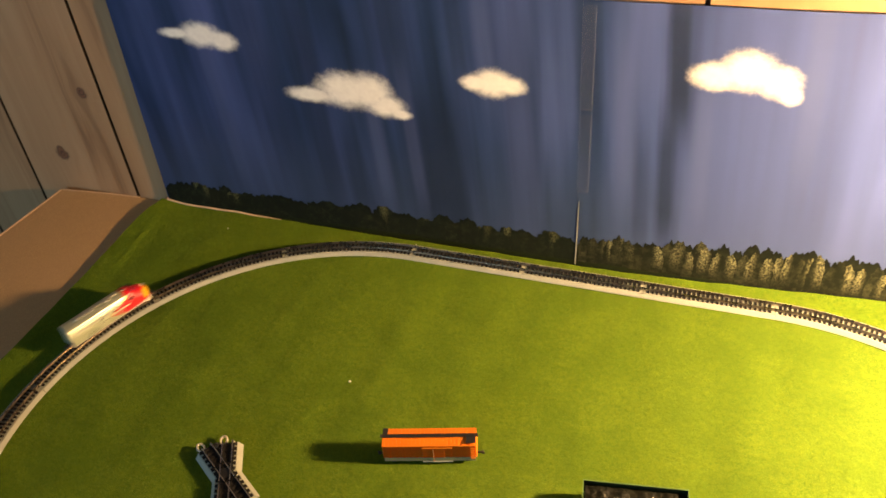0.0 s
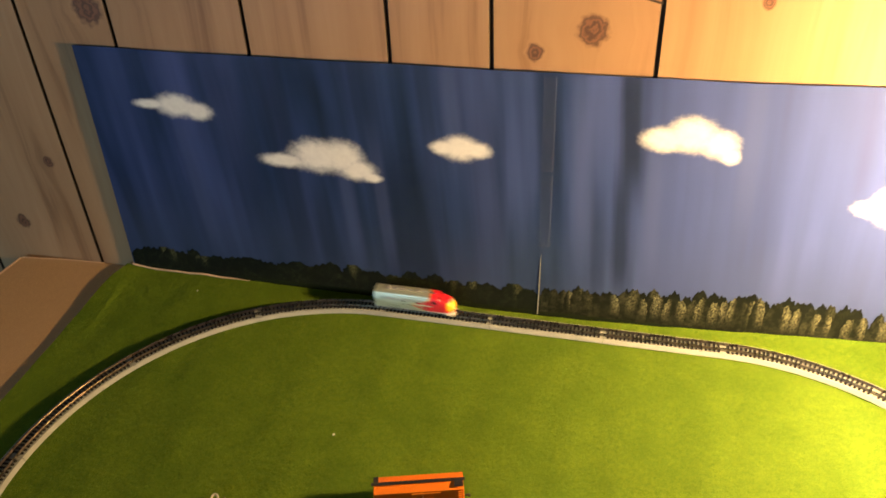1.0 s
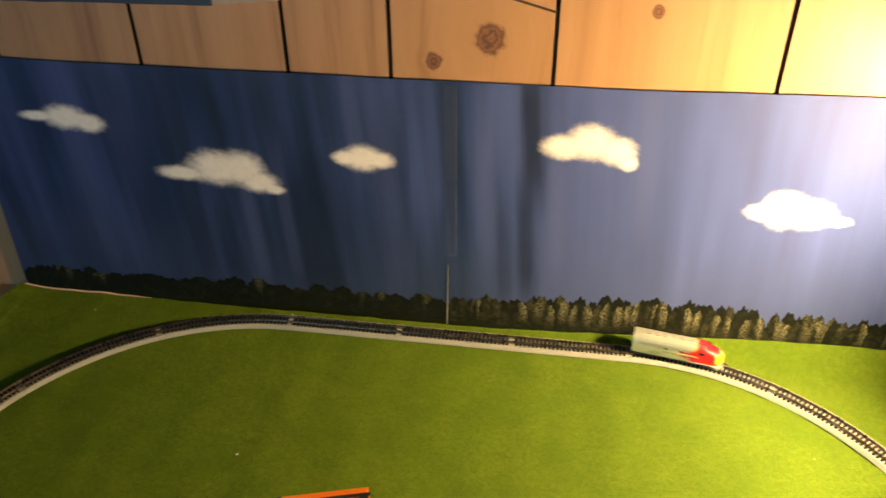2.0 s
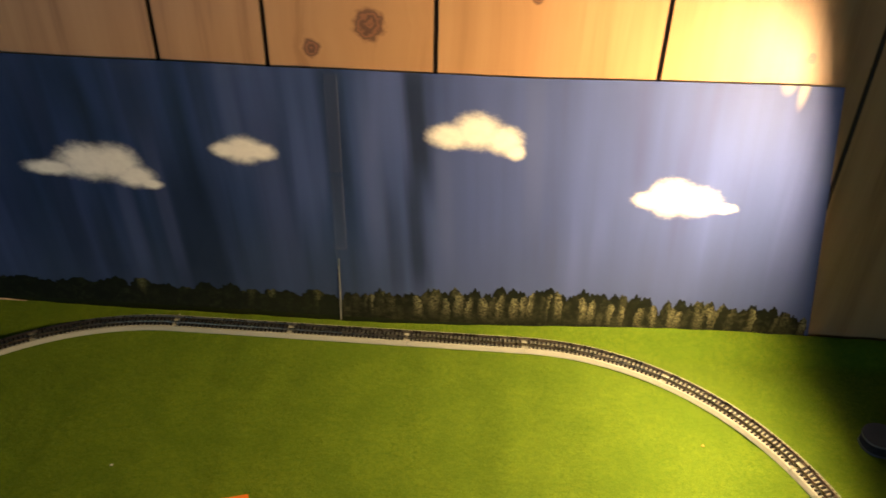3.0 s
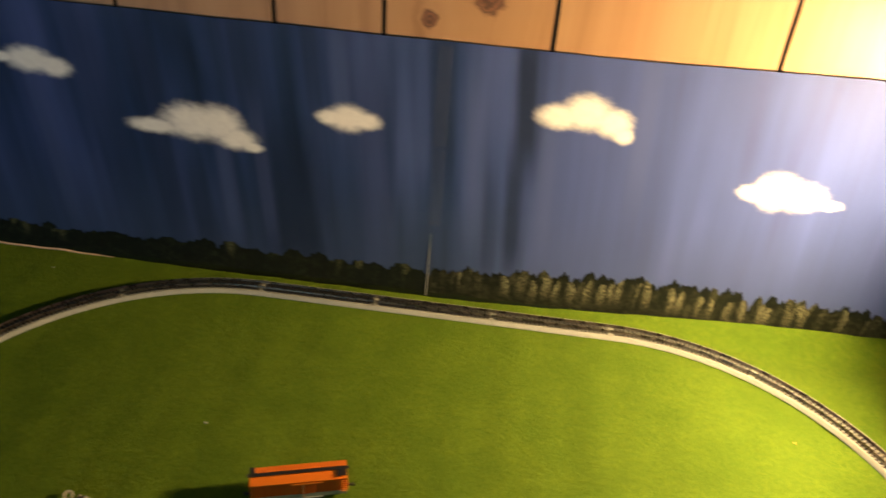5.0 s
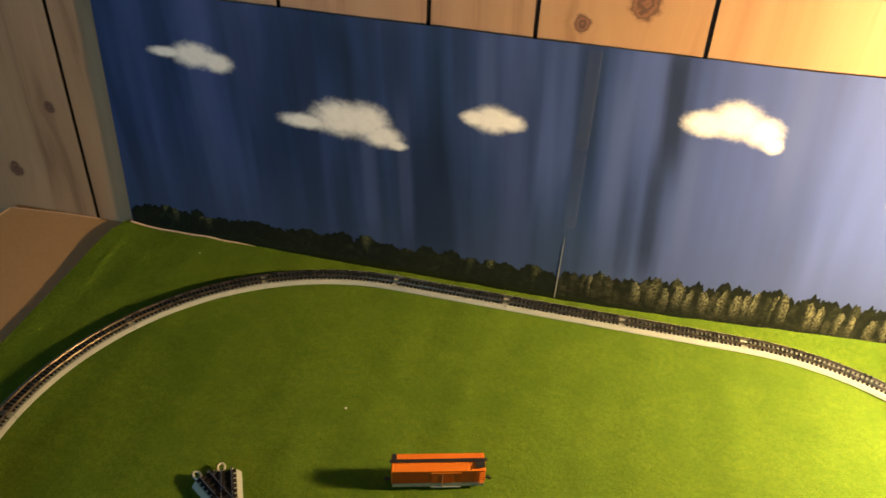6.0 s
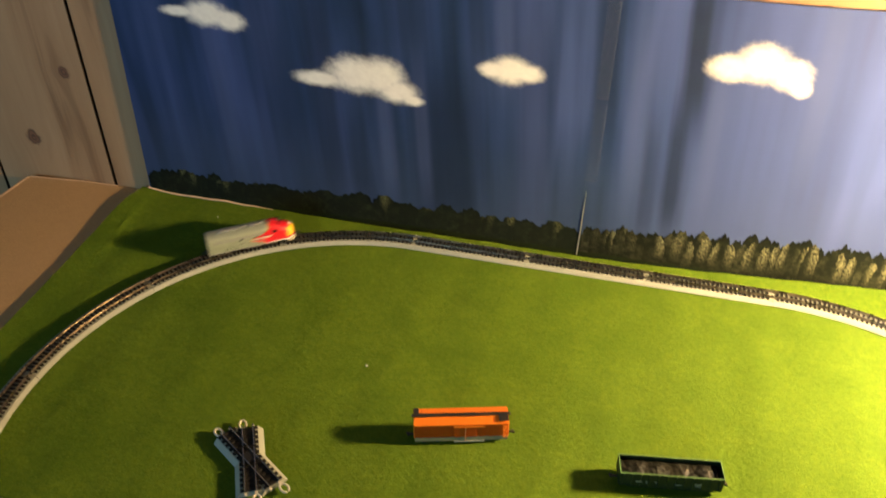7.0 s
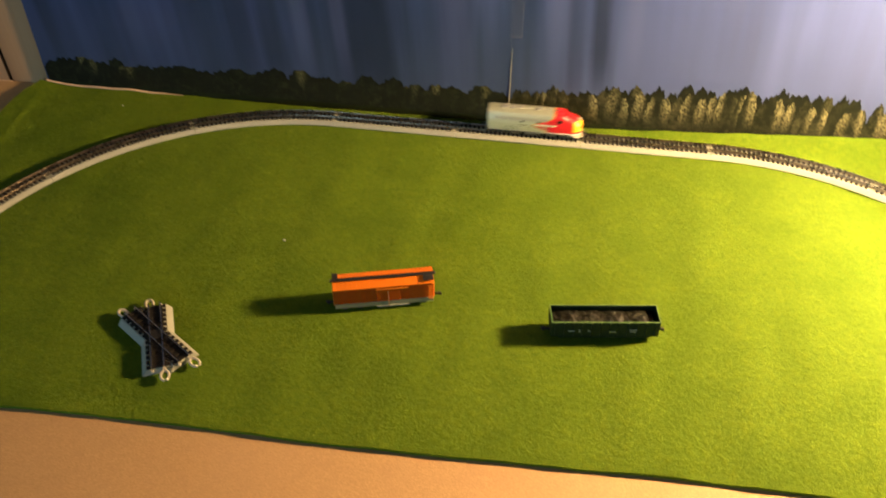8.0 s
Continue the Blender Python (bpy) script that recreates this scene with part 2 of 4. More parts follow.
def mat_livery():
    """Silver diesel body with a red nose that sweeps back along the side, edged and tipped in yellow."""
    n = Nodes("silver_red_livery")
    x, y, z = n.split()
    u = n.math("DIVIDE", n.math("SUBTRACT", z, 0.0125), 0.0058)
    sweep = n.math("POWER", 2.718, n.math("MULTIPLY", n.math("MULTIPLY", u, u), -1.0))
    edge = n.math("MULTIPLY_ADD", sweep, -0.0205, 0.0200)
    ahead = n.math("SUBTRACT", x, edge)
    red = n.step(ahead, 0.0, 0.0006)
    trim = n.math("MULTIPLY", n.step(ahead, -0.0020, -0.0015), n.math("SUBTRACT", 1.0, red))
    wide = n.noise(n.vec(), 160, 2)
    # greenish silver: the grass's reflection is put into the base colour
    silver = n.mix(wide, (0.46, 0.50, 0.36), (0.58, 0.62, 0.46))
    stripe = n.math("MULTIPLY", n.step(n.math("ABSOLUTE", n.math("SUBTRACT", z, 0.0135)), 0.0010, 0.0006), n.step(x, 0.022, 0.021))
    col = n.mix(n.math("MULTIPLY", trim, 0.8), silver, (0.72, 0.42, 0.04))
    col = n.mix(n.math("MULTIPLY", red, n.math("SUBTRACT", 1.0, stripe)), col, (0.56, 0.012, 0.018))
    tip = n.math("MULTIPLY", n.step(x, 0.0385, 0.0395), n.math("MULTIPLY", n.step(z, 0.0075, 0.0085), n.step(z, 0.0190, 0.0180)))
    col = n.mix(tip, col, (0.85, 0.45, 0.02))
    sill = n.step(z, 0.0062, 0.0055)
    col = n.mix(sill, col, (0.62, 0.60, 0.54))
    metal = n.math("MULTIPLY", n.math("SUBTRACT", 1.0, n.math("MAXIMUM", red, tip)), 0.65)
    flute = n.math("SINE", n.math("MULTIPLY", z, 6283.0 / 1.6))
    n.bump(flute, 0.35, 0.0003)
    return n.done(col, 0.33, metal)


M_TURF, M_BOARD, M_WOOD, M_SKY = mat_turf(), mat_board(), mat_wood(), mat_sky()
def mat_fibre():
    n = Nodes("grass_fibre")
    r = n.island()
    wide, mid = n.noise(n.vec(), 16, 3, 0.55), n.noise(n.vec(), 120, 3, 0.6)
    col = n.ramp(r, (0.0, (0.066, 0.132, 0.0160)), (0.5, (0.138, 0.220, 0.0232)), (1.0, (0.236, 0.324, 0.0368)))
    col = n.mix(n.math("MULTIPLY", n.step(mid, 0.42, 0.66), 0.45), col, (0.228, 0.284, 0.0120))
    col = n.mix(n.math("MULTIPLY", n.step(wide, 0.40, 0.64), 0.60), col, (0.078, 0.152, 0.0072))
    # trodden, duller patches
    patch = n.noise(n.vec(), 55, 4, 0.65)
    col = n.mix(n.math("MULTIPLY", n.step(patch, 0.50, 0.66), 0.45), col, (0.100, 0.148, 0.0112))
    col = n.mix(n.math("MULTIPLY", n.step(patch, 0.46, 0.32), 0.35), col, (0.248, 0.296, 0.0144))
    # combed mottling, drawn out along the roll
    comb = n.noise(n.vec((34, 75, 34)), 1.0, 6, 0.70, 0.4)
    col = n.mix(n.math("MULTIPLY", n.step(comb, 0.47, 0.66), 0.70), col, (0.056, 0.104, 0.0096))
    tuft = n.noise(n.vec(), 420, 2, 0.6)
    col = n.mix(n.math("MULTIPLY", n.step(tuft, 0.52, 0.68), 0.45), col, (0.060, 0.108, 0.0080))
    return n.done(col, 0.8, 0.0, 0.15)


M_FIBRE = mat_fibre()
M_PAPER = plain("kraft_paper", (0.62, 0.42, 0.26), 0.8, scale=500)
M_GROOVE = plain("groove_dark", (0.030, 0.018, 0.010), 0.9)
M_WALL = plain("wall_paint", (0.26, 0.20, 0.14), 0.8, scale=90)
M_FLOOR = plain("floor_carpet", (0.10, 0.09, 0.085), 0.95, scale=300)
M_CEIL = plain("ceiling_paint", (0.36, 0.34, 0.31), 0.9, scale=90)
M_EDGE = plain("board_edge", (0.66, 0.45, 0.27), 0.75, scale=500)
M_LEG = plain("table_leg_steel", (0.12, 0.12, 0.12), 0.5, 0.6)
M_BUSH = mat_foliage("painted_bush", (0.006, 0.009, 0.005), (0.022, 0.028, 0.012), (0.17, 0.17, 0.07), 0.40)
M_TREE = mat_foliage("painted_tree", (0.006, 0.008, 0.004), (0.050, 0.050, 0.026), (0.25, 0.24, 0.125), 0.80)
M_BACK = mat_foliage("painted_dark_tree", (0.005, 0.007, 0.004), (0.020, 0.023, 0.011), (0.10, 0.10, 0.05), 0.25)
M_UNDER = plain("painted_undergrowth", (0.008, 0.013, 0.005), 0.75, scale=200, wear=0.5, specular=0.08)
M_TAPE = plain("clear_tape", (0.30, 0.32, 0.36), 0.12, scale=200, wear=0.1, specular=0.7)
M_TAPE.node_tree.nodes["Principled BSDF"].inputs["Alpha"].default_value = 0.02
M_TAPE_RIM = plain("tape_edge", (0.42, 0.44, 0.48), 0.3)
M_TAPE_RIM.node_tree.nodes["Principled BSDF"].inputs["Alpha"].default_value = 0.07
M_SHEET_EDGE = plain("raw_sheet_edge", (0.20, 0.20, 0.17), 0.6)
M_BED = plain("grey_roadbed", (0.255, 0.265, 0.215), 0.62, scale=1500, wear=0.2, bump=0.25)
M_TIE = plain("brown_black_tie", (0.010, 0.009, 0.008), 0.6, scale=900, wear=0.35, specular=0.2)
M_RAIL = plain("nickel_rail", (0.30, 0.26, 0.21), 0.28, 1.0, scale=900, wear=0.15)
M_JOINER = plain("nickel_joiner", (0.34, 0.31, 0.26), 0.3, 1.0, scale=900, wear=0.15)
M_BLACKRAIL = plain("black_plastic", (0.012, 0.012, 0.013), 0.4)
M_CREAM = plain("cream_plastic", (0.46, 0.42, 0.32), 0.5)
M_ORANGE = plain("orange_plastic", (0.68, 0.175, 0.010), 0.35, scale=300, wear=0.12)
M_ORANGE_SIDE = plain("orange_brown_side", (0.31, 0.046, 0.006), 0.22, scale=300, wear=0.25)
M_LATCH = plain("worn_orange_bar", (0.55, 0.22, 0.08), 0.4)
M_SILVER = plain("silver_paint", (0.42, 0.42, 0.38), 0.35, 0.5)
# same green tint as the body silver, grass reflection put into the colour
M_FLUTE = plain("dull_silver", (0.42, 0.46, 0.32), 0.30, 0.6)
M_SILL = plain("grey_sill", (0.17, 0.17, 0.10), 0.25, 0.0)
M_GREEN = plain("dark_green_paint", (0.006, 0.018, 0.006), 0.5, specular=0.25)
M_RIM = plain("worn_green_rim", (0.055, 0.115, 0.035), 0.45)
M_COAL = plain("coal", (0.007, 0.0075, 0.005), 0.45, scale=700, wear=0.5, bump=0.3, specular=0.22)
M_WHITE = plain("white_print", (0.27, 0.29, 0.23), 0.5)
M_STEEL = plain("wheel_steel", (0.16, 0.15, 0.14), 0.4, 0.8)
M_GLASS = plain("dark_glazing", (0.012, 0.014, 0.016), 0.08)
M_LIVERY = mat_livery()
M_LAMP = plain("grey_lamp_enamel", (0.10, 0.10, 0.10), 0.35, 0.3)
M_LINING = plain("white_enamel", (0.42, 0.42, 0.40), 0.5, scale=120, wear=0.08)
M_CHROME = plain("chrome", (0.62, 0.62, 0.62), 0.2, 1.0)
M_NAVY = plain("navy_cloth", (0.022, 0.045, 0.085), 0.9, scale=250, wear=0.5)
M_GREYFUR = plain("grey_fringe", (0.30, 0.27, 0.23), 0.9, scale=250, wear=0.5)
M_STRIP = plain("white_tape", (0.62, 0.64, 0.62), 0.5)
M_CRUMB = plain("pale_crumb", (0.62, 0.60, 0.48), 0.7)
M_CRUMB2 = plain("tan_crumb", (0.50, 0.30, 0.08), 0.7)

glow = Nodes("lamp_glow")
glow.bsdf.inputs["Emission Color"].default_value = (1.0, 0.66, 0.315, 1)
glow.bsdf.inputs["Emission Strength"].default_value = LAMP_L
M_GLOW = glow.done((0.8, 0.8, 0.8), 0.5)


# ---- mesh helpers ----
def mesh_of(bm, name, material=None, smooth=None):
    me = bpy.data.meshes.new(name)
    bm.normal_update()
    if smooth is not None:
        for f in bm.faces:
            f.smooth = True
        for e in bm.edges:
            e.smooth = len(e.link_faces) == 2 and e.calc_face_angle(0) < radians(smooth)
    bm.to_mesh(me)
    bm.free()
    if material:
        me.materials.append(material)
    return me


def part(name, bm, material, parent=None, label="", at=None, smooth=None):
    """One mesh object from bm, under parent."""
    data = mesh_of(bm, name, material, smooth) if isinstance(bm, bmesh.types.BMesh) else bm
    ob = new(name, data)
    if parent:
        ob.parent = parent
    if at is not None:
        ob.matrix_local = at
    if label:
        ob["label"] = label
    return ob


def thing(name, label, category, m=None, group="", kind=""):
    ob = tagged(new(name), label, category, group, kind)
    if m is not None:
        ob.matrix_world = m
    return ob


def box(bm, x0, x1, y0, y1, z0, z1, bevel=0.0, m=None):
    made = bmesh.ops.create_cube(bm, size=1, matrix=Matrix.LocRotScale(((x0 + x1) / 2, (y0 + y1) / 2, (z0 + z1) / 2), None, (x1 - x0, y1 - y0, z1 - z0)))
    vs = made["verts"]
    if bevel:
        es = list({e for v in vs for e in v.link_edges})
        r = bmesh.ops.bevel(bm, geom=es, offset=bevel, segments=1, affect="EDGES", clamp_overlap=True)
        vs = list({v for f in r["faces"] for v in f.verts} | {v for v in vs if v.is_valid})
    if m is not None:
        bmesh.ops.transform(bm, matrix=m, verts=vs)
    return bm


def cube(*args, **kw):
    return box(bmesh.new(), *args, **kw)


def cyl(bm, p, q, r0, r1=None, segs=16):
    """A round bar from p to q."""
    p, q = Vector(p), Vector(q)
    m = Matrix.Translation((p + q) / 2) @ (q - p).to_track_quat("Z", "Y").to_matrix().to_4x4()
    bmesh.ops.create_cone(bm, cap_ends=True, segments=segs, radius1=r0, radius2=r0 if r1 is None else r1, depth=(q - p).length, matrix=m)
    return bm


def loft(bm, rings, closed=True, caps=True):
    """Skin over rings of points, each of the same count."""
    rows = [[bm.verts.new(p) for p in ring] for ring in rings]
    k = len(rows[0])
    for a, b in zip(rows, rows[1:]):
        for i in range(k if closed else k - 1):
            bm.faces.new((a[i], a[(i + 1) % k], b[(i + 1) % k], b[i]))
    if caps and closed:
        bm.faces.new(rows[0][::-1])
        bm.faces.new(rows[-1])
    bmesh.ops.recalc_face_normals(bm, faces=bm.faces)
    return bm


def tube(bm, points, r, segs=10, ribs=0.0):
    pts = [Vector(p) for p in points]
    rings = []
    side = Vector((0, 1, 0))
    for i, p in enumerate(pts):
        d = (pts[min(i + 1, len(pts) - 1)] - pts[max(i - 1, 0)]).normalized()
        u = d.cross(side).normalized()
        w = d.cross(u)
        rr = r * (1 + ribs * (i % 2))
        rings.append([p + rr * (u * math.cos(a) + w * math.sin(a)) for a in (math.tau * k / segs for k in range(segs))])
    return loft(bm, rings)


def bezier(a, b, c, d, count):
    a, b, c, d = map(Vector, (a, b, c, d))
    out = []
    for i in range(count + 1):
        t = i / count
        out.append(a * (1 - t) ** 3 + b * 3 * t * (1 - t) ** 2 + c * 3 * t * t * (1 - t) + d * t ** 3)
    return out


def smooth01(a, b, v):
    t = min(1.0, max(0.0, (v - a) / (b - a)))
    return t * t * (3 - 2 * t)


# ---- the room ----
STRAIGHT, R = 0.128, 0.2905
TRACK_X = -0.0015
TABLE_Z = -0.003
FLOOR_Z = -0.75
WALL_Y = 0.0295


def room():
    x0, x1, y0, z1 = -2.3, 1.9, -2.7, 1.65
    tagged(part("floor", cube(x0 - 0.1, x1 + 0.1, y0 - 0.1, 0.15, FLOOR_Z - 0.1, FLOOR_Z), M_FLOOR), "dark grey carpeted floor under the table", "floor", kind="structure")
    tagged(part("ceiling", cube(x0 - 0.1, x1 + 0.1, y0 - 0.1, 0.15, z1, z1 + 0.1), M_CEIL), "plain pale painted ceiling", "ceiling", kind="structure")
    tagged(part("wall_west", cube(x0 - 0.1, x0, y0, 0.05, FLOOR_Z, z1), M_WALL), "plain painted side wall", "wall", kind="structure")
    tagged(part("wall_east", cube(x1, x1 + 0.1, y0, 0.05, FLOOR_Z, z1), M_WALL), "plain painted side wall", "wall", kind="structure")
    bm = bmesh.new()
    wx0, wx1, wz0, wz1 = -1.60, -0.30, 0.05, 0.95
    box(bm, x0 - 0.1, wx0, y0 - 0.1, y0, FLOOR_Z, z1)
    box(bm, wx1, x1 + 0.1, y0 - 0.1, y0, FLOOR_Z, z1)
    box(bm, wx0, wx1, y0 - 0.1, y0, FLOOR_Z, wz0)
    box(bm, wx0, wx1, y0 - 0.1, y0, wz1, z1)
    tagged(part("wall_south", bm, M_WALL), "plain painted wall with a window opening", "wall", kind="structure")


SEAMS = (-2.3, -2.14, -2.03, -1.88, -1.70, -1.59, -1.44, -1.28, -1.09, -0.93, -0.82, -0.69, -0.569, -0.402, -0.289, -0.133, 0.020, 0.123, 0.278, 0.479,
         0.662, 0.81, 0.93, 1.08, 1.27, 1.40, 1.55, 1.72, 1.9)


def panelled_wall():
    wall = tagged(part("wall_north", cube(-2.3, 1.9, WALL_Y + 0.005, WALL_Y + 0.10, FLOOR_Z, 1.65), M_GROOVE), "knotty pine board wall with dark grooves behind the table", "wall", kind="structure")
    for a, b in zip(SEAMS, SEAMS[1:]):
        me = mesh_of(cube(a + 0.0018, b - 0.0018, WALL_Y, WALL_Y + 0.0049, FLOOR_Z, 1.65, bevel=0.0005), "plank", M_WOOD)
        me.materials.append(M_GROOVE)
        for f in me.polygons:
            f.material_index = 1 if abs(f.normal.x) > 0.3 else 0
        part("plank", me, None, wall)
    # a butt joint across one plank
    bm = bmesh.new()
    box(bm, -0.023, 0.023, -0.0006, 0, -0.0011, 0.0011)
    part("crack", bm, M_GROOVE, wall, "dark crack in a plank", at=pose(0.2555, WALL_Y - 0.0001, 0.3735, 0, 15, 0))


def table():
    t = thing("table", "tan board table top set against the wall", "table")
    rim = [(-0.590, -0.86), (1.15, -0.86), (1.15, 0.0290), (-0.385, 0.0285), (-0.450, 0.0255), (-0.519, 0.0190)]
    part("tabletop", loft(bmesh.new(), [[(x, y, z) for x, y in rim] for z in (TABLE_Z - 0.018, TABLE_Z)]), M_BOARD, t)
    # edge strips paler than the board, the edge highlight put into their colour
    part("edge_band", loft(bmesh.new(), [[(x - w, y, z) for w, z in ((0.0, TABLE_Z - 0.0175), (0.0032, TABLE_Z - 0.0175), (0.0032, TABLE_Z + 0.0002), (0.0, TABLE_Z + 0.0004))] for x, y in ((-0.5904, -0.86), (-0.5194, 0.0190))]), M_EDGE, t, "pale edge strip, highlight put into its colour")
    part("edge_band", loft(bmesh.new(), [[(x, y + w, z) for w, z in ((0.0002, TABLE_Z - 0.0175), (0.0022, TABLE_Z - 0.0175), (0.0022, TABLE_Z + 0.0002), (0.0002, TABLE_Z + 0.0004))] for x, y in ((-0.519, 0.0190), (-0.450, 0.0255), (-0.400, 0.0272))]), M_EDGE, t, "pale edge strip, highlight put into its colour")
    for x in (-0.46, 1.09):
        for y in (-0.80, -0.04):
            part("leg", cube(x - 0.02, x + 0.02, y - 0.02, y + 0.02, FLOOR_Z, TABLE_Z - 0.018, bevel=0.003), M_LEG, t)


# ---- the grass mat ----
def mat_left(y):
    return -0.3590 - 0.007 * smooth01(-0.25, -0.03, y) + 0.005 * smooth01(0.0, 0.03, y) + 0.0018 * noise.noise((0, y * 22, 3))


def mat_front(x):
    return -0.3985 + 0.0165 * smooth01(0.0, 0.46, x) - 0.008 * smooth01(0.0, -0.2, x) + 0.0012 * noise.noise((x * 14, 5, 0))


def mat_back(x):
    return 0.0245 - 0.0015 * math.exp(-((x + 0.07) / 0.07) ** 2)


def mat_wave(x, y):
    """Shallow waves left from the roll."""
    return 0.00042 * np.sin(84 * (x + 0.12 * y) + 0.6) * np.sin(11 * x + 1.0) + 0.00026 * np.sin(151 * (x - 0.08 * y) + 1.9)


def mat_height(x, y):
    z = float(mat_wave(x, y))
    # the back edge climbs the wall beside the lamp
    start = 0.0125 - 0.022 * smooth01(0.40, 0.60, x)
    z += 0.020 * smooth01(start, 0.0255, y) * smooth01(0.17, 0.62, x) * (1 - smooth01(0.85, 0.95, x))
    curl = smooth01(-0.325, -0.362, x) * (0.35 + 0.65 * smooth01(-0.15, 0.02, y))
    z += 0.0050 * curl
    crease = math.exp(-((x + 0.342 + 0.12 * (y + 0.05)) / 0.0022) ** 2) * smooth01(-0.14, -0.09, y) * (1 - smooth01(-0.02, 0.01, y))
    return z + 0.0016 * crease


def grass_mat():
    mat = thing("grass_mat", "green grass paper mat with slightly curled edges on the table", "grass mat")
    bm = bmesh.new()
    nx, ny, x1 = 240, 84, 1.02
    top, low = [], []
    for j in range(ny + 1):
        v = j / ny
        rt, rl = [], []
        for i in range(nx + 1):
            u = (i / nx) ** 1.15
            xa = mat_left(-0.4 + 0.43 * v)
            x = xa + (x1 - xa) * u
            y = mat_front(x) + (mat_back(x) - mat_front(x)) * v
            z = mat_height(x, y)
            rt.append(bm.verts.new((x, y, z)))
            rl.append(bm.verts.new((x, y, z - 0.0028)))
        top.append(rt)
        low.append(rl)
    for j in range(ny):
        for i in range(nx):
            bm.faces.new((top[j][i], top[j][i + 1], top[j + 1][i + 1], top[j + 1][i]))
            bm.faces.new((low[j][i], low[j + 1][i], low[j + 1][i + 1], low[j][i + 1]))
    for j in range(ny):
        for i in (0, nx):
            bm.faces.new((top[j][i], top[j + 1][i], low[j + 1][i], low[j][i]))
    for i in range(nx):
        for j in (0, ny):
            bm.faces.new((top[j][i], top[j][i + 1], low[j][i + 1], low[j][i]))
    bmesh.ops.recalc_face_normals(bm, faces=bm.faces)
    part("turf", bm, M_TURF, mat, smooth=40)
    # bare paper selvage that shows behind the turf
    bm = bmesh.new()
    rows = []
    for i in range(41):
        x = -0.352 + 0.165 * i / 40
        y = mat_back(x)
        w = 0.0032 * (1 - smooth01(-0.24, -0.188, x)) + 0.0004
        z = mat_height(x, y) + 0.0011 - 0.0008 * smooth01(-0.25, -0.188, x) + 0.0002 * noise.noise((x * 40, 0, 0))
        rows.append([(x, y - 0.0008, z), (x, y + w * 0.5, z + 0.0008 * (1 - smooth01(-0.25, -0.188, x))), (x, y + w * 0.5, z - 0.0008), (x, y - 0.0008, z - 0.0008)])
    loft(bm, rows)
    part("paper_edge", bm, M_PAPER, mat, "bare tan paper edge behind the turf", smooth=50)
    grass_fibres()


def grass_fibres(count=1150000):
    """Short turf fibres, one small blade each, leaning all ways."""
    rng = np.random.default_rng(5)
    x = rng.uniform(-0.385, 0.90, count)
    y = rng.uniform(-0.408, 0.026, count)
    ramp = lambda a, b, v: (lambda t: t * t * (3 - 2 * t))(np.clip((v - a) / (b - a), 0, 1))
    left = -0.3575 - 0.007 * ramp(-0.25, -0.03, y) + 0.005 * ramp(0.0, 0.03, y)
    front = -0.3980 + 0.0165 * ramp(0.0, 0.46, x) - 0.008 * ramp(0.0, -0.2, x)
    back = 0.0245 - 0.0015 * np.exp(-((x + 0.07) / 0.07) ** 2)
    # none under the roadbed
    nearest = np.clip(x, TRACK_X, TRACK_X + 3 * STRAIGHT)
    off = np.abs(np.hypot(x - nearest, y + R) - R)
    keep = (x > left) & (y > front) & (y < back) & (off > 0.0128)
    x, y = x[keep], y[keep]
    n = len(x)
    start = 0.0125 - 0.022 * ramp(0.40, 0.60, x)
    z = 0.020 * ramp(start, 0.0255, y) * ramp(0.17, 0.62, x) * (1 - ramp(0.85, 0.95, x))
    z += 0.0050 * ramp(-0.325, -0.362, x) * (0.35 + 0.65 * ramp(-0.15, 0.02, y)) + mat_wave(x, y) - 0.0003
    tall = rng.uniform(0.0005, 0.0012, n)
    a, b = rng.uniform(0, math.tau, n), rng.uniform(0, math.tau, n)
    lean = rng.uniform(0.6, 2.2, n) * tall
    half = rng.uniform(0.00011, 0.00021, n)
    co = np.empty((n, 3, 3), dtype=np.float32)
    co[:, 0] = np.stack((x - half * np.cos(a), y - half * np.sin(a), z), 1)
    co[:, 1] = np.stack((x + half * np.cos(a), y + half * np.sin(a), z), 1)
    co[:, 2] = np.stack((x + lean * np.cos(b), y + lean * np.sin(b), z + tall), 1)
    me = bpy.data.meshes.new("grass")
    me.vertices.add(3 * n)
    me.vertices.foreach_set("co", co.ravel())
    me.loops.add(3 * n)
    me.loops.foreach_set("vertex_index", np.arange(3 * n, dtype=np.int32))
    me.polygons.add(n)
    me.polygons.foreach_set("loop_start", np.arange(0, 3 * n, 3, dtype=np.int32))
    me.update(calc_edges=True)
    me.materials.append(M_FIBRE)
    tagged(part("grass", me, None), "short green fibres of the grass mat", "grass", kind="stuff")


# ---- the painted backdrop ----
def backdrop_top(x):
    return 0.2985 + 0.006 * smooth01(0.3, 0.64, x) + 0.0015 * smooth01(-0.2, -0.34, x) + 0.0006 * noise.noise((x * 12, 0, 0))


def backdrop_y(x, z):
    return 0.0262 - 0.0006 * noise.noise((x * 7, z * 2, 4)) ** 2


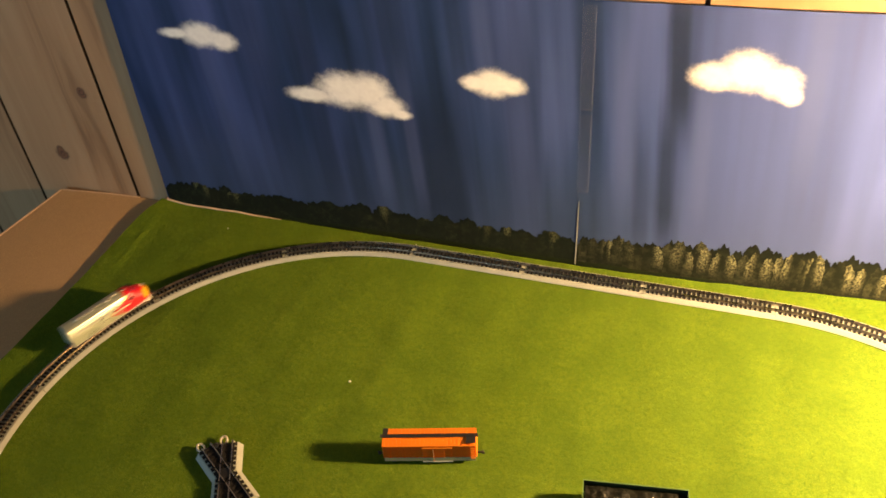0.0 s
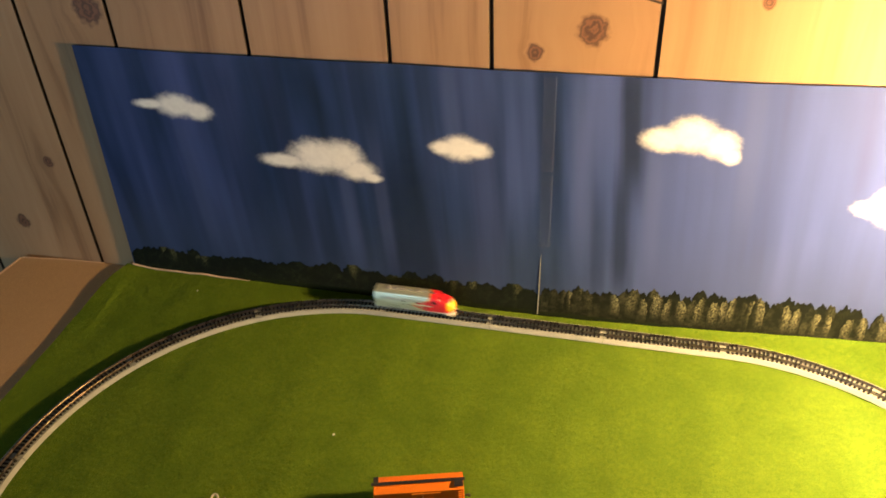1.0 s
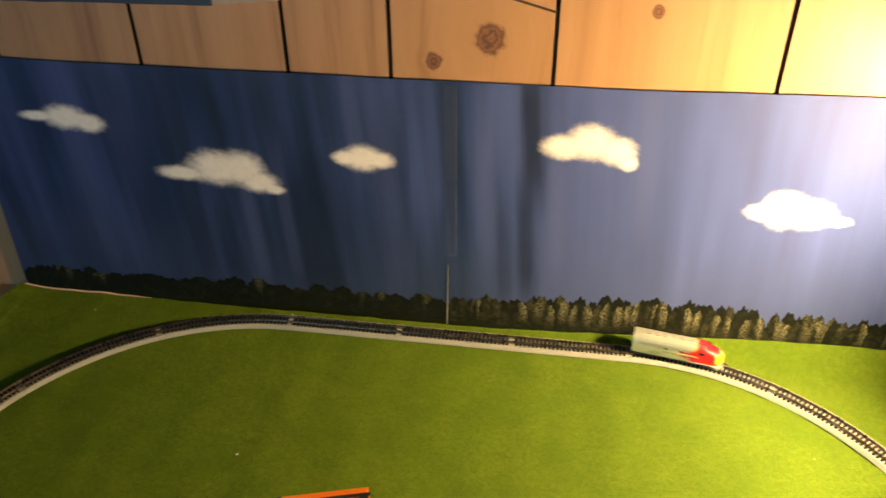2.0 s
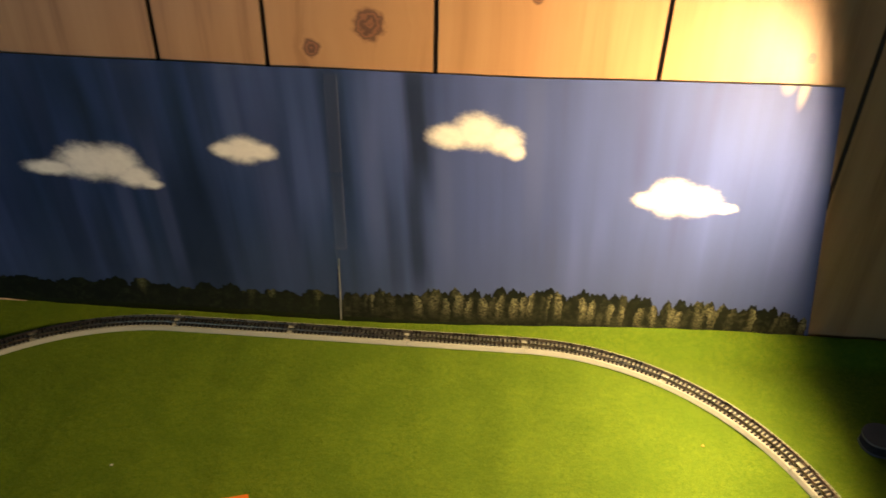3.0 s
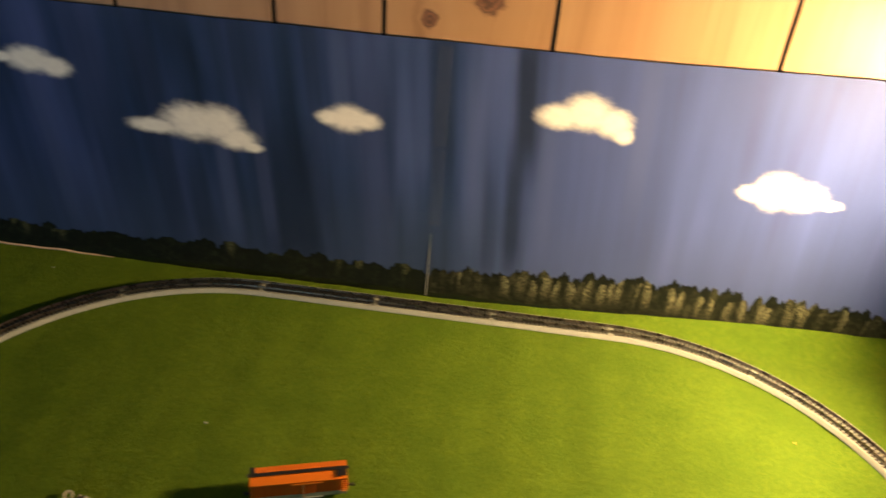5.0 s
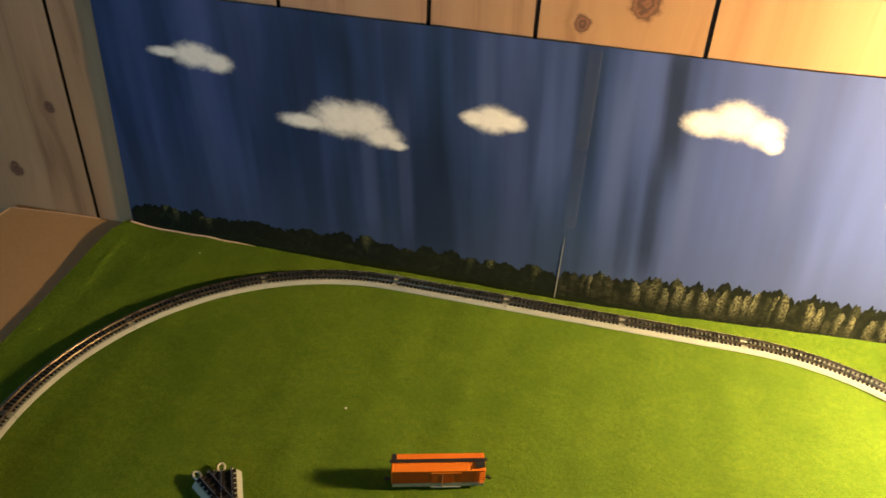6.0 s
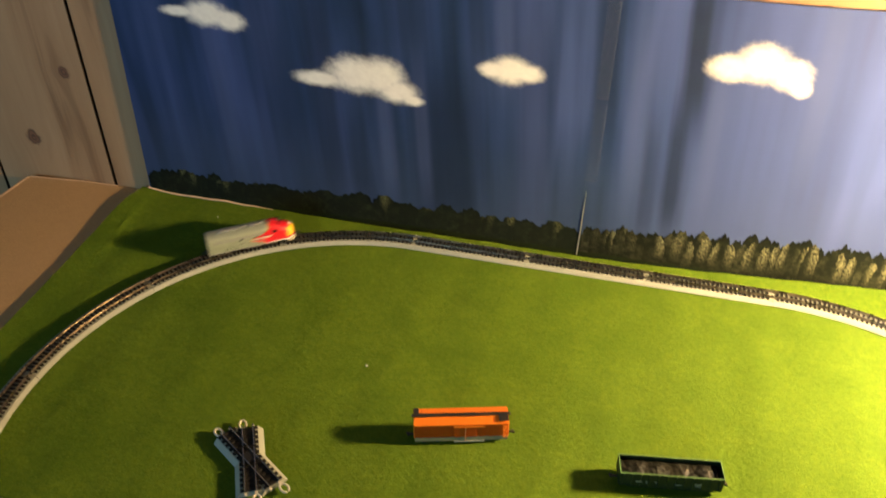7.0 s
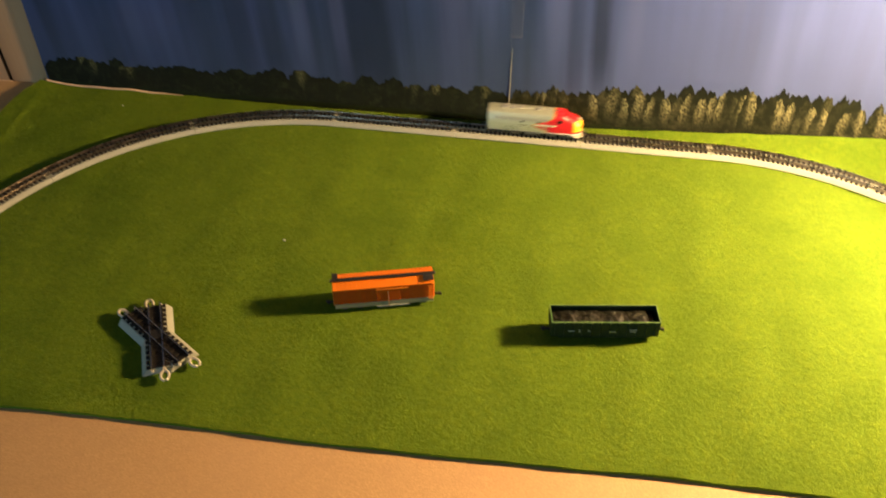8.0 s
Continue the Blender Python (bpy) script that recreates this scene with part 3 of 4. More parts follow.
def sheet(parent, x0, x1, slant0, slant1, proud, label):
    bm = bmesh.new()
    nx, nz = 70, 26
    grid = []
    for j in range(nz + 1):
        row = []
        for i in range(nx + 1):
            v = j / nz
            a, b = x0 + slant0 * v, x1 + slant1 * v
            x = a + (b - a) * i / nx
            z = TABLE_Z + 0.0005 + (backdrop_top(x) - TABLE_Z - 0.0005) * v
            row.append((x, backdrop_y(x, z) - proud, z))
        grid.append(row)
    front = [[bm.verts.new(p) for p in row] for row in grid]
    back = [[bm.verts.new((p[0], p[1] + 0.0005, p[2])) for p in row] for row in grid]
    for j in range(nz):
        for i in range(nx):
            bm.faces.new((front[j][i], front[j][i + 1], front[j + 1][i + 1], front[j + 1][i]))
            bm.faces.new((back[j][i], back[j + 1][i], back[j + 1][i + 1], back[j][i + 1]))
    for j in range(nz):
        for i in (0, nx):
            bm.faces.new((front[j][i], front[j + 1][i], back[j + 1][i], back[j][i]))
    for i in range(nx):
        for j in (0, nz):
            bm.faces.new((front[j][i], front[j][i + 1], back[j][i + 1], back[j][i]))
    bmesh.ops.recalc_face_normals(bm, faces=bm.faces)
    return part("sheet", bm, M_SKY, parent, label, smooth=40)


def tree_mesh(name, w, h, point, seed, material):
    """A flat brushed crown, ragged all round; point: 0 a bush, 1 a spruce."""
    rnd = random.Random(seed)
    bm = bmesh.new()
    k = 46
    ring = []
    for i in range(k + 1):
        t = i / k
        a = math.pi * t
        r = 1 + rnd.uniform(-0.07, 0.07) + 0.07 * math.sin(t * 29 + seed) + 0.05 * math.sin(t * 53 + 2 * seed)
        round_x, round_z = -math.cos(a), math.sin(a) ** 0.8
        tip = abs(2 * t - 1)
        sharp_z = 1 - tip ** 1.6
        x = 0.5 * w * (round_x * (1 - 0.35 * point * math.sin(a) ** 2)) * r
        z = h * 0.42 + h * 0.58 * ((1 - point) * round_z + point * sharp_z) * (1 + rnd.uniform(-0.045, 0.045) + 0.045 * math.sin(t * 31 + 2 * seed))
        ring.append((x, z))
    ring = [(-0.46 * w, -0.004)] + ring + [(0.46 * w, -0.004)]
    f = [bm.verts.new((x, 0, z)) for x, z in ring]
    b = [bm.verts.new((x, 0.00006, z)) for x, z in ring]
    bm.faces.new(f)
    n = len(ring)
    for i in range(n):
        bm.faces.new((f[i], f[(i + 1) % n], b[(i + 1) % n], b[i]))
    bmesh.ops.triangulate(bm, faces=[q for q in bm.faces if len(q.verts) > 4])
    bmesh.ops.recalc_face_normals(bm, faces=bm.faces)
    return mesh_of(bm, name, material)


def tree_line(x):
    """Height of the painted wood above the table."""
    if x < 0.19:
        return 0.0365 + 0.003 * smooth01(-0.2, 0.0, x)
    return 0.043 + 0.014 * smooth01(0.2, 0.42, x) - 0.005 * smooth01(0.46, 0.53, x) - 0.004 * smooth01(0.62, 0.69, x)


def backdrop():
    bd = thing("backdrop", "hand-painted blue sky backdrop with clouds and a dark treeline, on the wall", "backdrop")
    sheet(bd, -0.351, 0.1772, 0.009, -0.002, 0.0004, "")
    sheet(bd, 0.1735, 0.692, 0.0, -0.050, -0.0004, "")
    # undergrowth band along the foot
    bm = bmesh.new()
    rows = []
    for i in range(121):
        x = -0.350 + 1.038 * i / 120
        h = 0.15 * tree_line(x) + 0.002 * noise.noise((x * 60, 0, 9))
        y = backdrop_y(x, 0.02) - 0.0009
        rows.append([(x, y, TABLE_Z + 0.001), (x, y, h), (x, y + 0.0001, h), (x, y + 0.0001, TABLE_Z + 0.001)])
    loft(bm, rows)
    part("undergrowth", bm, M_UNDER, bd, "dark painted undergrowth")
    rnd = random.Random(7)
    bushes = [tree_mesh("bush", 0.030, 0.036, 0.0, 10 + i, M_BUSH) for i in range(5)]
    trees = [tree_mesh("tree", 0.0130, 0.050, 0.22 if i % 2 else 0.06, 30 + i, M_TREE) for i in range(7)]
    backs = [tree_mesh("tree", 0.0165, 0.050, 0.12 if i % 2 else 0.0, 50 + i, M_BACK) for i in range(5)]
    x, k = -0.336, 0
    while x < 0.170:
        s = rnd.uniform(0.75, 1.15)
        h = tree_line(x) / 0.036 * rnd.uniform(0.78, 1.10)
        y = backdrop_y(x, 0.03) - 0.00060 - 0.00004 * (k % 6)
        part("painted_bush", bushes[k % 5], None, bd, at=Matrix.LocRotScale((x, y, 0), None, (s, 1, h)))
        x += rnd.uniform(0.008, 0.018) * s
        k += 1
    # a dark row behind, then lighter crowns before it
    x = 0.186
    while x < 0.676:
        h = tree_line(x) / 0.050 * rnd.uniform(0.86, 1.10)
        y = backdrop_y(x, 0.03) + 0.00024 - 0.00003 * (k % 4)
        part("painted_tree", backs[k % 5], None, bd, at=Matrix.LocRotScale((x, y, 0), None, (rnd.uniform(0.8, 1.25), 1, h)))
        x += rnd.uniform(0.008, 0.015)
        k += 1
    x = 0.1835
    while x < 0.681:
        h = tree_line(x) / 0.050 * rnd.uniform(0.80, 1.02)
        y = backdrop_y(x, 0.03) + 0.00008 - 0.00004 * (k % 7)
        part("painted_tree", trees[k % 7], None, bd, at=Matrix.LocRotScale((x, y, 0), None, (rnd.uniform(0.85, 1.25), 1, h)))
        x += rnd.uniform(0.0060, 0.0140)
        k += 1
    # the join of the two sheets: raw edge at the foot and strips of clear tape
    yj = 0.0252
    part("raw_edge", loft(bmesh.new(), [[(0.1762 + 0.0006 - w, yj - 0.0005, 0.001), (0.1762 + 0.0006 + w, yj - 0.0005, 0.001), (0.1762 + 0.0006 + w, yj + 0.0004, 0.001), (0.1762 + 0.0006 - w, yj + 0.0004, 0.001)]
         if z == 0 else [(x - w, yj - 0.0005 * (1 - z), z * 0.085), (x + w, yj - 0.0005 * (1 - z), z * 0.085), (x + w, yj + 0.0006, z * 0.085), (x - w, yj + 0.0006, z * 0.085)]
         for z, x, w in ((0, 0.1770, 0.0007), (0.4, 0.1775, 0.0006), (0.75, 0.1780, 0.0004), (1.0, 0.1784, 0.0002))]), M_SHEET_EDGE, bd, "pale raw edge of the left sheet")
    for z0, z1 in ((0.192, 0.294), (0.098, 0.186)):
        part("tape", cube(0.1745, 0.1870, yj + 0.0002, yj + 0.0008, z0, z1), M_TAPE, bd, "strip of clear glossy tape")
        bm = bmesh.new()
        box(bm, 0.1867, 0.1873, yj, yj + 0.0008, z0, z1)
        box(bm, 0.1745, 0.1866, yj, yj + 0.0008, z0 - 0.0004, z0 + 0.0003)
        part("tape_edge", bm, M_TAPE_RIM, bd)


# ---- track ----
STEP = math.radians(30)
ARC = R * STEP
LAP = 6 * STRAIGHT + 12 * ARC
RAIL_TOP = 0.0082


def along(kind, d):
    """Place and heading in a section, d metres from its start."""
    if kind == "straight":
        return Vector((d, 0, 0)), 0.0
    a = d / R
    return Vector((R * math.sin(a), R * math.cos(a) - R, 0)), -a


def sweep(kind, profile, d0, d1, count):
    rings = []
    for i in range(count + 1):
        p, a = along(kind, d0 + (d1 - d0) * i / count)
        m = Matrix.Translation(p) @ Matrix.Rotation(a, 4, "Z")
        rings.append([m @ Vector((0, u, z)) for u, z in profile])
    return loft(bmesh.new(), rings)


TIE_MESH = mesh_of(cube(-0.00110, 0.00110, -0.0080, 0.0080, 0.0040, 0.0059, bevel=0.0002), "tie", M_TIE)


DARK_TIE = mesh_of(cube(-0.0015, 0.0015, -0.0082, 0.0082, 0.0040, 0.0062, bevel=0.0003), "tie", M_TIE)


def track_section(kind):
    length = STRAIGHT if kind == "straight" else ARC
    n = 1 if kind == "straight" else 14
    label = "straight" if kind == "straight" else "curved"
    t = thing("track_section", f"{label} model railway track on grey roadbed lying on the mat", "railway track", group="oval of track")
    bed = [(-0.0119, 0.0), (-0.0128, 0.0009), (-0.0103, 0.0043), (-0.0098, 0.0046), (0.0098, 0.0046), (0.0103, 0.0043), (0.0128, 0.0009), (0.0119, 0.0)]
    part("roadbed", sweep(kind, bed, 0.0002, length - 0.0002, n), M_BED, t, "pale grey sloped roadbed", smooth=30)
    for u in (-0.0045, 0.0045):
        rail = [(u - 0.0009, 0.0060), (u - 0.0009, 0.0064), (u - 0.0003, 0.0067), (u - 0.0005, 0.0078), (u - 0.0004, 0.0082),
                (u + 0.0004, 0.0082), (u + 0.0005, 0.0078), (u + 0.0003, 0.0067), (u + 0.0009, 0.0064), (u + 0.0009, 0.0060)]
        part("rail", sweep(kind, rail, 0.0001, length - 0.0001, n), M_RAIL, t, "nickel rail")
        for d in (0.0026, length - 0.0026):
            p, a = along(kind, d)
            bm = cube(-0.0021, 0.0021, u - 0.0012, u + 0.0012, 0.0055, 0.0071, bevel=0.0002)
            part("joiner", bm, M_JOINER, t, "bright rail joiner", at=Matrix.Translation(p) @ Matrix.Rotation(a, 4, "Z"))
    count = 27 if kind == "straight" else 32
    for i in range(count):
        p, a = along(kind, 0.0050 + (length - 0.0100) * i / (count - 1))
        part("tie", TIE_MESH, None, t, at=Matrix.Translation(p) @ Matrix.Rotation(a, 4, "Z"))
    return t


ORDER = ["straight"] * 3 + ["curve"] * 6 + ["straight"] * 3 + ["curve"] * 6
LOW = range(7, 14)


def section_poses():
    m, out = Matrix.Translation((TRACK_X, 0, 0)), []
    for i, kind in enumerate(ORDER):
        base = m.copy()
        base.translation.z = TABLE_Z if i in LOW else 0.0006
        out.append((kind, base))
        p, a = along(kind, STRAIGHT if kind == "straight" else ARC)
        m = m @ Matrix.Translation(p) @ Matrix.Rotation(a, 4, "Z")
    return out


def on_track(s):
    """Pose on the rails, s metres round the oval from the start of the back straight."""
    s %= LAP
    for i, (kind, m) in enumerate(section_poses()):
        n = STRAIGHT if kind == "straight" else ARC
        if s <= n or i == len(ORDER) - 1:
            p, a = along(kind, s)
            out = m @ Matrix.Translation(p) @ Matrix.Rotation(a, 4, "Z")
            out.translation.z += RAIL_TOP
            return out
        s -= n


def track():
    first = {}
    for kind, m in section_poses():
        if kind not in first:
            first[kind] = track_section(kind)
            first[kind].matrix_basis = m
        else:
            copy_thing(first[kind], m)


# ---- rolling stock ----
def truck(parent, x, z, steel=True):
    """A four-wheel bogie, its pivot at x."""
    t = part("truck", cube(-0.0062, 0.0062, -0.0035, 0.0035, 0.0022, 0.0042, bevel=0.0004), M_BLACKRAIL, parent, "black bogie", at=pose(x, 0, z))
    for y in (-0.0066, 0.0066):
        bm = cube(-0.0088, 0.0088, y - 0.0007, y + 0.0007, 0.0022, 0.0044, bevel=0.0004)
        for dx in (-0.0060, 0.0060):
            box(bm, dx - 0.0016, dx + 0.0016, y - 0.0010, y + 0.0010, 0.0014, 0.0046, bevel=0.0003)
        part("sideframe", bm, M_BLACKRAIL, t)
    for dx in (-0.0060, 0.0060):
        bm = bmesh.new()
        for y in (-0.0046, 0.0046):
            cyl(bm, (dx, y - 0.0009, 0.0030), (dx, y + 0.0009, 0.0030), 0.0030, segs=18)
        cyl(bm, (dx, -0.0050, 0.0030), (dx, 0.0050, 0.0030), 0.0007, segs=8)
        part("wheelset", bm, M_STEEL if steel else M_BLACKRAIL, t, smooth=40)
    return t


def coupler(parent, x, way, z):
    bm = cube(0, 0.0058, -0.0008, 0.0008, -0.0008, 0.0008, bevel=0.0002)
    box(bm, 0.0050, 0.0072, -0.0016, 0.0012, -0.0011, 0.0011, bevel=0.0003)
    box(bm, 0.0066, 0.0078, -0.0016, -0.0004, -0.0011, 0.0011, bevel=0.0003)
    part("coupler", bm, M_BLACKRAIL, parent, at=pose(x, 0, z, 0, 0, 0 if way > 0 else 180))


def loco_ring(x):
    """Cross-section of the diesel body at x, from the tail to the rounded nose."""
    w, top, low = 0.0097, 0.0268, 0.0042
    crown = 0.0055
    if x > 0.0265:
        t = (x - 0.0265) / 0.0095
        top = 0.0268 - 0.0050 * smooth01(0, 1, t)
    if x > 0.0345:
        t = min(1.0, (x - 0.0345) / 0.0125)
        w = 0.0097 * math.sqrt(max(0.02, 1 - 0.80 * t ** 2.3))
        top = 0.0218 - 0.0062 * t ** 2.4
        crown = 0.0055 + 0.002 * t
        low = 0.0042 - 0.002 * t
    pts = [(x, -w, low), (x, -w, (low + top - crown) / 2)]
    for i in range(9):
        a = math.pi * i / 8
        pts.append((x, -w * math.cos(a) if i not in (0, 8) else (-w if i == 0 else w), top - crown + crown * math.sin(a) ** 0.85))
    pts += [(x, w, (low + top - crown) / 2), (x, w, low)]
    return pts


def locomotive():
    """Rounded-nose diesel; its base is the rail top, x ahead."""
    loco = thing("locomotive", "silver model diesel locomotive with red and yellow nose on the track", "locomotive")
    xs = [-0.047, -0.0466, -0.02, 0.0, 0.015, 0.0265, 0.029, 0.0315, 0.034, 0.036, 0.038, 0.040, 0.042, 0.044, 0.0455, 0.0465, 0.047]
    part("body", loft(bmesh.new(), [loco_ring(x) for x in xs]), M_LIVERY, loco, "silver body with red nose sweeping back and yellow tip", smooth=35)
    part("underframe", cube(-0.0440, 0.0420, -0.0070, 0.0070, 0.0030, 0.0046, bevel=0.0004), M_BLACKRAIL, loco)
    part("fuel_tank", cube(-0.0090, 0.0090, -0.0078, 0.0078, 0.0012, 0.0044, bevel=0.0010), M_SILVER, loco)
    for x in (-0.0305, -0.0225, -0.0145, 0.0035):
        bm = bmesh.new()
        cyl(bm, (x, 0, 0.0261), (x, 0, 0.0277), 0.0034, 0.0031, 20)
        cyl(bm, (x, 0, 0.0277), (x, 0, 0.0280), 0.0012, segs=12)
        part("roof_fan", bm, M_SILVER, loco, "round silver roof fan", smooth=40)
    for x in (-0.006, 0.0125):
        part("exhaust", cube(x - 0.0022, x + 0.0022, -0.0012, 0.0012, 0.0263, 0.0279, bevel=0.0003), M_SILVER, loco)
    part("horn", cyl(bmesh.new(), (0.020, -0.002, 0.0275), (0.025, -0.002, 0.0275), 0.0005, 0.0009, 10), M_CHROME, loco)
    for y in (-1, 1):
        bm = bmesh.new()
        box(bm, -0.0005, 0.0005, -0.0032, 0.0032, -0.0016, 0.0016, bevel=0.0003)
        part("windshield", bm, M_GLASS, loco, "dark split windshield pane", at=pose(0.0312, 0.0042 * y, 0.0247, 0, 34, 12 * y))
        part("side_window", cube(0.0225, 0.0275, 0.0097 * y - 0.0002, 0.0097 * y + 0.0002, 0.0170, 0.0205, bevel=0.0001), M_GLASS, loco)
        part("cab_door", cube(0.0165, 0.0205, 0.0098 * y - 0.0003, 0.0098 * y + 0.0003, 0.0075, 0.0200, bevel=0.0001), M_LIVERY, loco)
        for x in (-0.012, 0.004):
            part("porthole", cyl(bmesh.new(), (x, 0.0096 * y, 0.0165), (x, 0.0099 * y, 0.0165), 0.0014, segs=14), M_GLASS, loco)
        bm = bmesh.new()
        for i in range(4):
            box(bm, -0.040, 0.013, 0.0097 * y - 0.0002, 0.0097 * y + 0.0002, 0.0172 + 0.0010 * i, 0.0177 + 0.0010 * i)
        part("grille", bm, M_SILVER, loco, "silver side grille")
        bm = bmesh.new()
        for i in range(5):
            box(bm, -0.046, 0.014, 0.0097 * y - 0.0002, 0.0097 * y + 0.0002, 0.0058 + 0.0016 * i, 0.0063 + 0.0016 * i)
        part("fluting", bm, M_FLUTE, loco, "horizontal silver fluting")
        part("sill_strip", cube(-0.046, 0.036, 0.0096 * y - 0.0003, 0.0096 * y + 0.0003, 0.0040, 0.0047), M_BLACKRAIL, loco, "dark line along the sill")
    part("headlight", cyl(bmesh.new(), (0.0425, 0, 0.0192), (0.0452, 0, 0.0186), 0.0015, 0.0013, 14), M_CREAM, loco, "cream round headlight", smooth=40)
    bm = bmesh.new()
    loft(bm, [[(x, -w, z0), (x, -w, z1), (x, w, z1), (x, w, z0)] for x, w, z0, z1 in ((0.0405, 0.0088, 0.0012, 0.0048), (0.0450, 0.0078, 0.0010, 0.0046), (0.0480, 0.0045, 0.0010, 0.0040))])
    part("pilot", bm, M_CREAM, loco, "pale pilot plate under the nose")
    coupler(loco, 0.0455, 1, 0.0042)
    coupler(loco, -0.0455, -1, 0.0042)
    trucks = [truck(loco, x, 0.0) for x in (0.0285, -0.0285)]
    return loco, trucks


def boxcar(m):
    car = thing("boxcar", "orange model boxcar with black roof walk standing on the grass mat", "boxcar", m)
    L, w, z0, z1 = 0.0395, 0.0090, 0.0040, 0.0242
    part("body", cube(-L, L, -w, w, z0 + 0.0050, z1, bevel=0.0004), M_ORANGE_SIDE, car, "orange brown box body")
    part("side_sill", cube(-L + 0.0003, L - 0.0003, -w - 0.0003, w + 0.0003, z0 + 0.0008, z0 + 0.0051, bevel=0.0003), M_SILL, car, "grey lower sill")
    # pitched roof with raised ribs
    bm = loft(bmesh.new(), [[(x, -w - 0.0004, z1), (x, -w - 0.0004, z1 + 0.0004), (x, 0, z1 + 0.0019), (x, w + 0.0004, z1 + 0.0004), (x, w + 0.0004, z1)] for x in (-L - 0.0004, L + 0.0004)])
    part("roof", bm, M_ORANGE, car, "bright orange panelled roof")
    rib = mesh_of(loft(bmesh.new(), [[(x, -w - 0.0006, z1 + 0.0003), (x, -w - 0.0006, z1 + 0.0007), (x, 0, z1 + 0.0022), (x, w + 0.0006, z1 + 0.0007), (x, w + 0.0006, z1 + 0.0003)] for x in (-0.00095, 0.00095)]), "rib", M_ORANGE)
    for i in range(24):
        part("roof_rib", rib, None, car, at=pose(-L + 0.0012 + (2 * L - 0.0024) * i / 23, 0, 0))
    bm = cube(-L - 0.0022, L + 0.0022, -0.0017, 0.0017, z1 + 0.0028, z1 + 0.0034, bevel=0.0001)
    part("roof_walk", bm, M_BLACKRAIL, car, "black roof walk")
    for x, y in ((L - 0.004, -0.0047), (-L + 0.002, 0.0047)):
        part("end_platform", cube(x - 0.0040 * (1 if y < 0 else 0.55), x + 0.0040 * (1 if y < 0 else 0.55), y - 0.0034, y + 0.0034, z1 + 0.0026, z1 + 0.0032, bevel=0.0001), M_BLACKRAIL, car, "black corner platform")
    for y in (-1, 1):
        door = part("door", cube(-0.0060, 0.0125, y * w - 0.0005, y * w + 0.0005, z0 + 0.0054, z1 - 0.0030, bevel=0.0002), M_ORANGE_SIDE, car, "sliding side door")
        part("door_bar", cube(0.0032, 0.0037, y * w - 0.0009, y * w + 0.0009, z0 + 0.0004, z1 - 0.0036), M_LATCH, door, "pale orange vertical latch bar")
        part("door_rail", cube(-0.0062, 0.0195, y * (w + 0.0005) - 0.0004, y * (w + 0.0005) + 0.0004, z1 - 0.0022, z1 - 0.0015), M_ORANGE, car)
        part("door_rail", cube(-0.0062, 0.0195, y * (w + 0.0006) - 0.0004, y * (w + 0.0006) + 0.0004, z0 + 0.0002, z0 + 0.0009), M_WHITE, car)
        for x in (-0.034, -0.028, -0.022, -0.016, -0.011, 0.018, 0.024, 0.030):
            part("side_rib", cube(x - 0.0003, x + 0.0003, y * w - 0.0004, y * w + 0.0004, z0 + 0.0052, z1 - 0.0004), M_ORANGE_SIDE, car)
        bm = bmesh.new()
        for k in range(6):
            box(bm, L - 0.0045, L - 0.0008, y * (w + 0.0007) - 0.0003, y * (w + 0.0007) + 0.0003, z0 + 0.0046 + 0.0026 * k, z0 + 0.0053 + 0.0026 * k)
        part("ladder", bm, M_ORANGE, car, "orange side ladder")
    for x in (-1, 1):
        bm = bmesh.new()
        for k in range(6):
            cyl(bm, (x * L, -w + 0.001, z0 + 0.0045 + 0.0026 * k), (x * L, w - 0.001, z0 + 0.0045 + 0.0026 * k), 0.0006, segs=8)
        part("end_rib", bm, M_ORANGE, car)
        coupler(car, x * (L - 0.001), x, 0.0044)
    for x in (-0.0255, 0.0255):
        truck(car, x, 0.0004)
    part("underframe", cube(-L + 0.002, L - 0.002, -0.0022, 0.0022, 0.0034, 0.0054), M_BLACKRAIL, car)
    return car


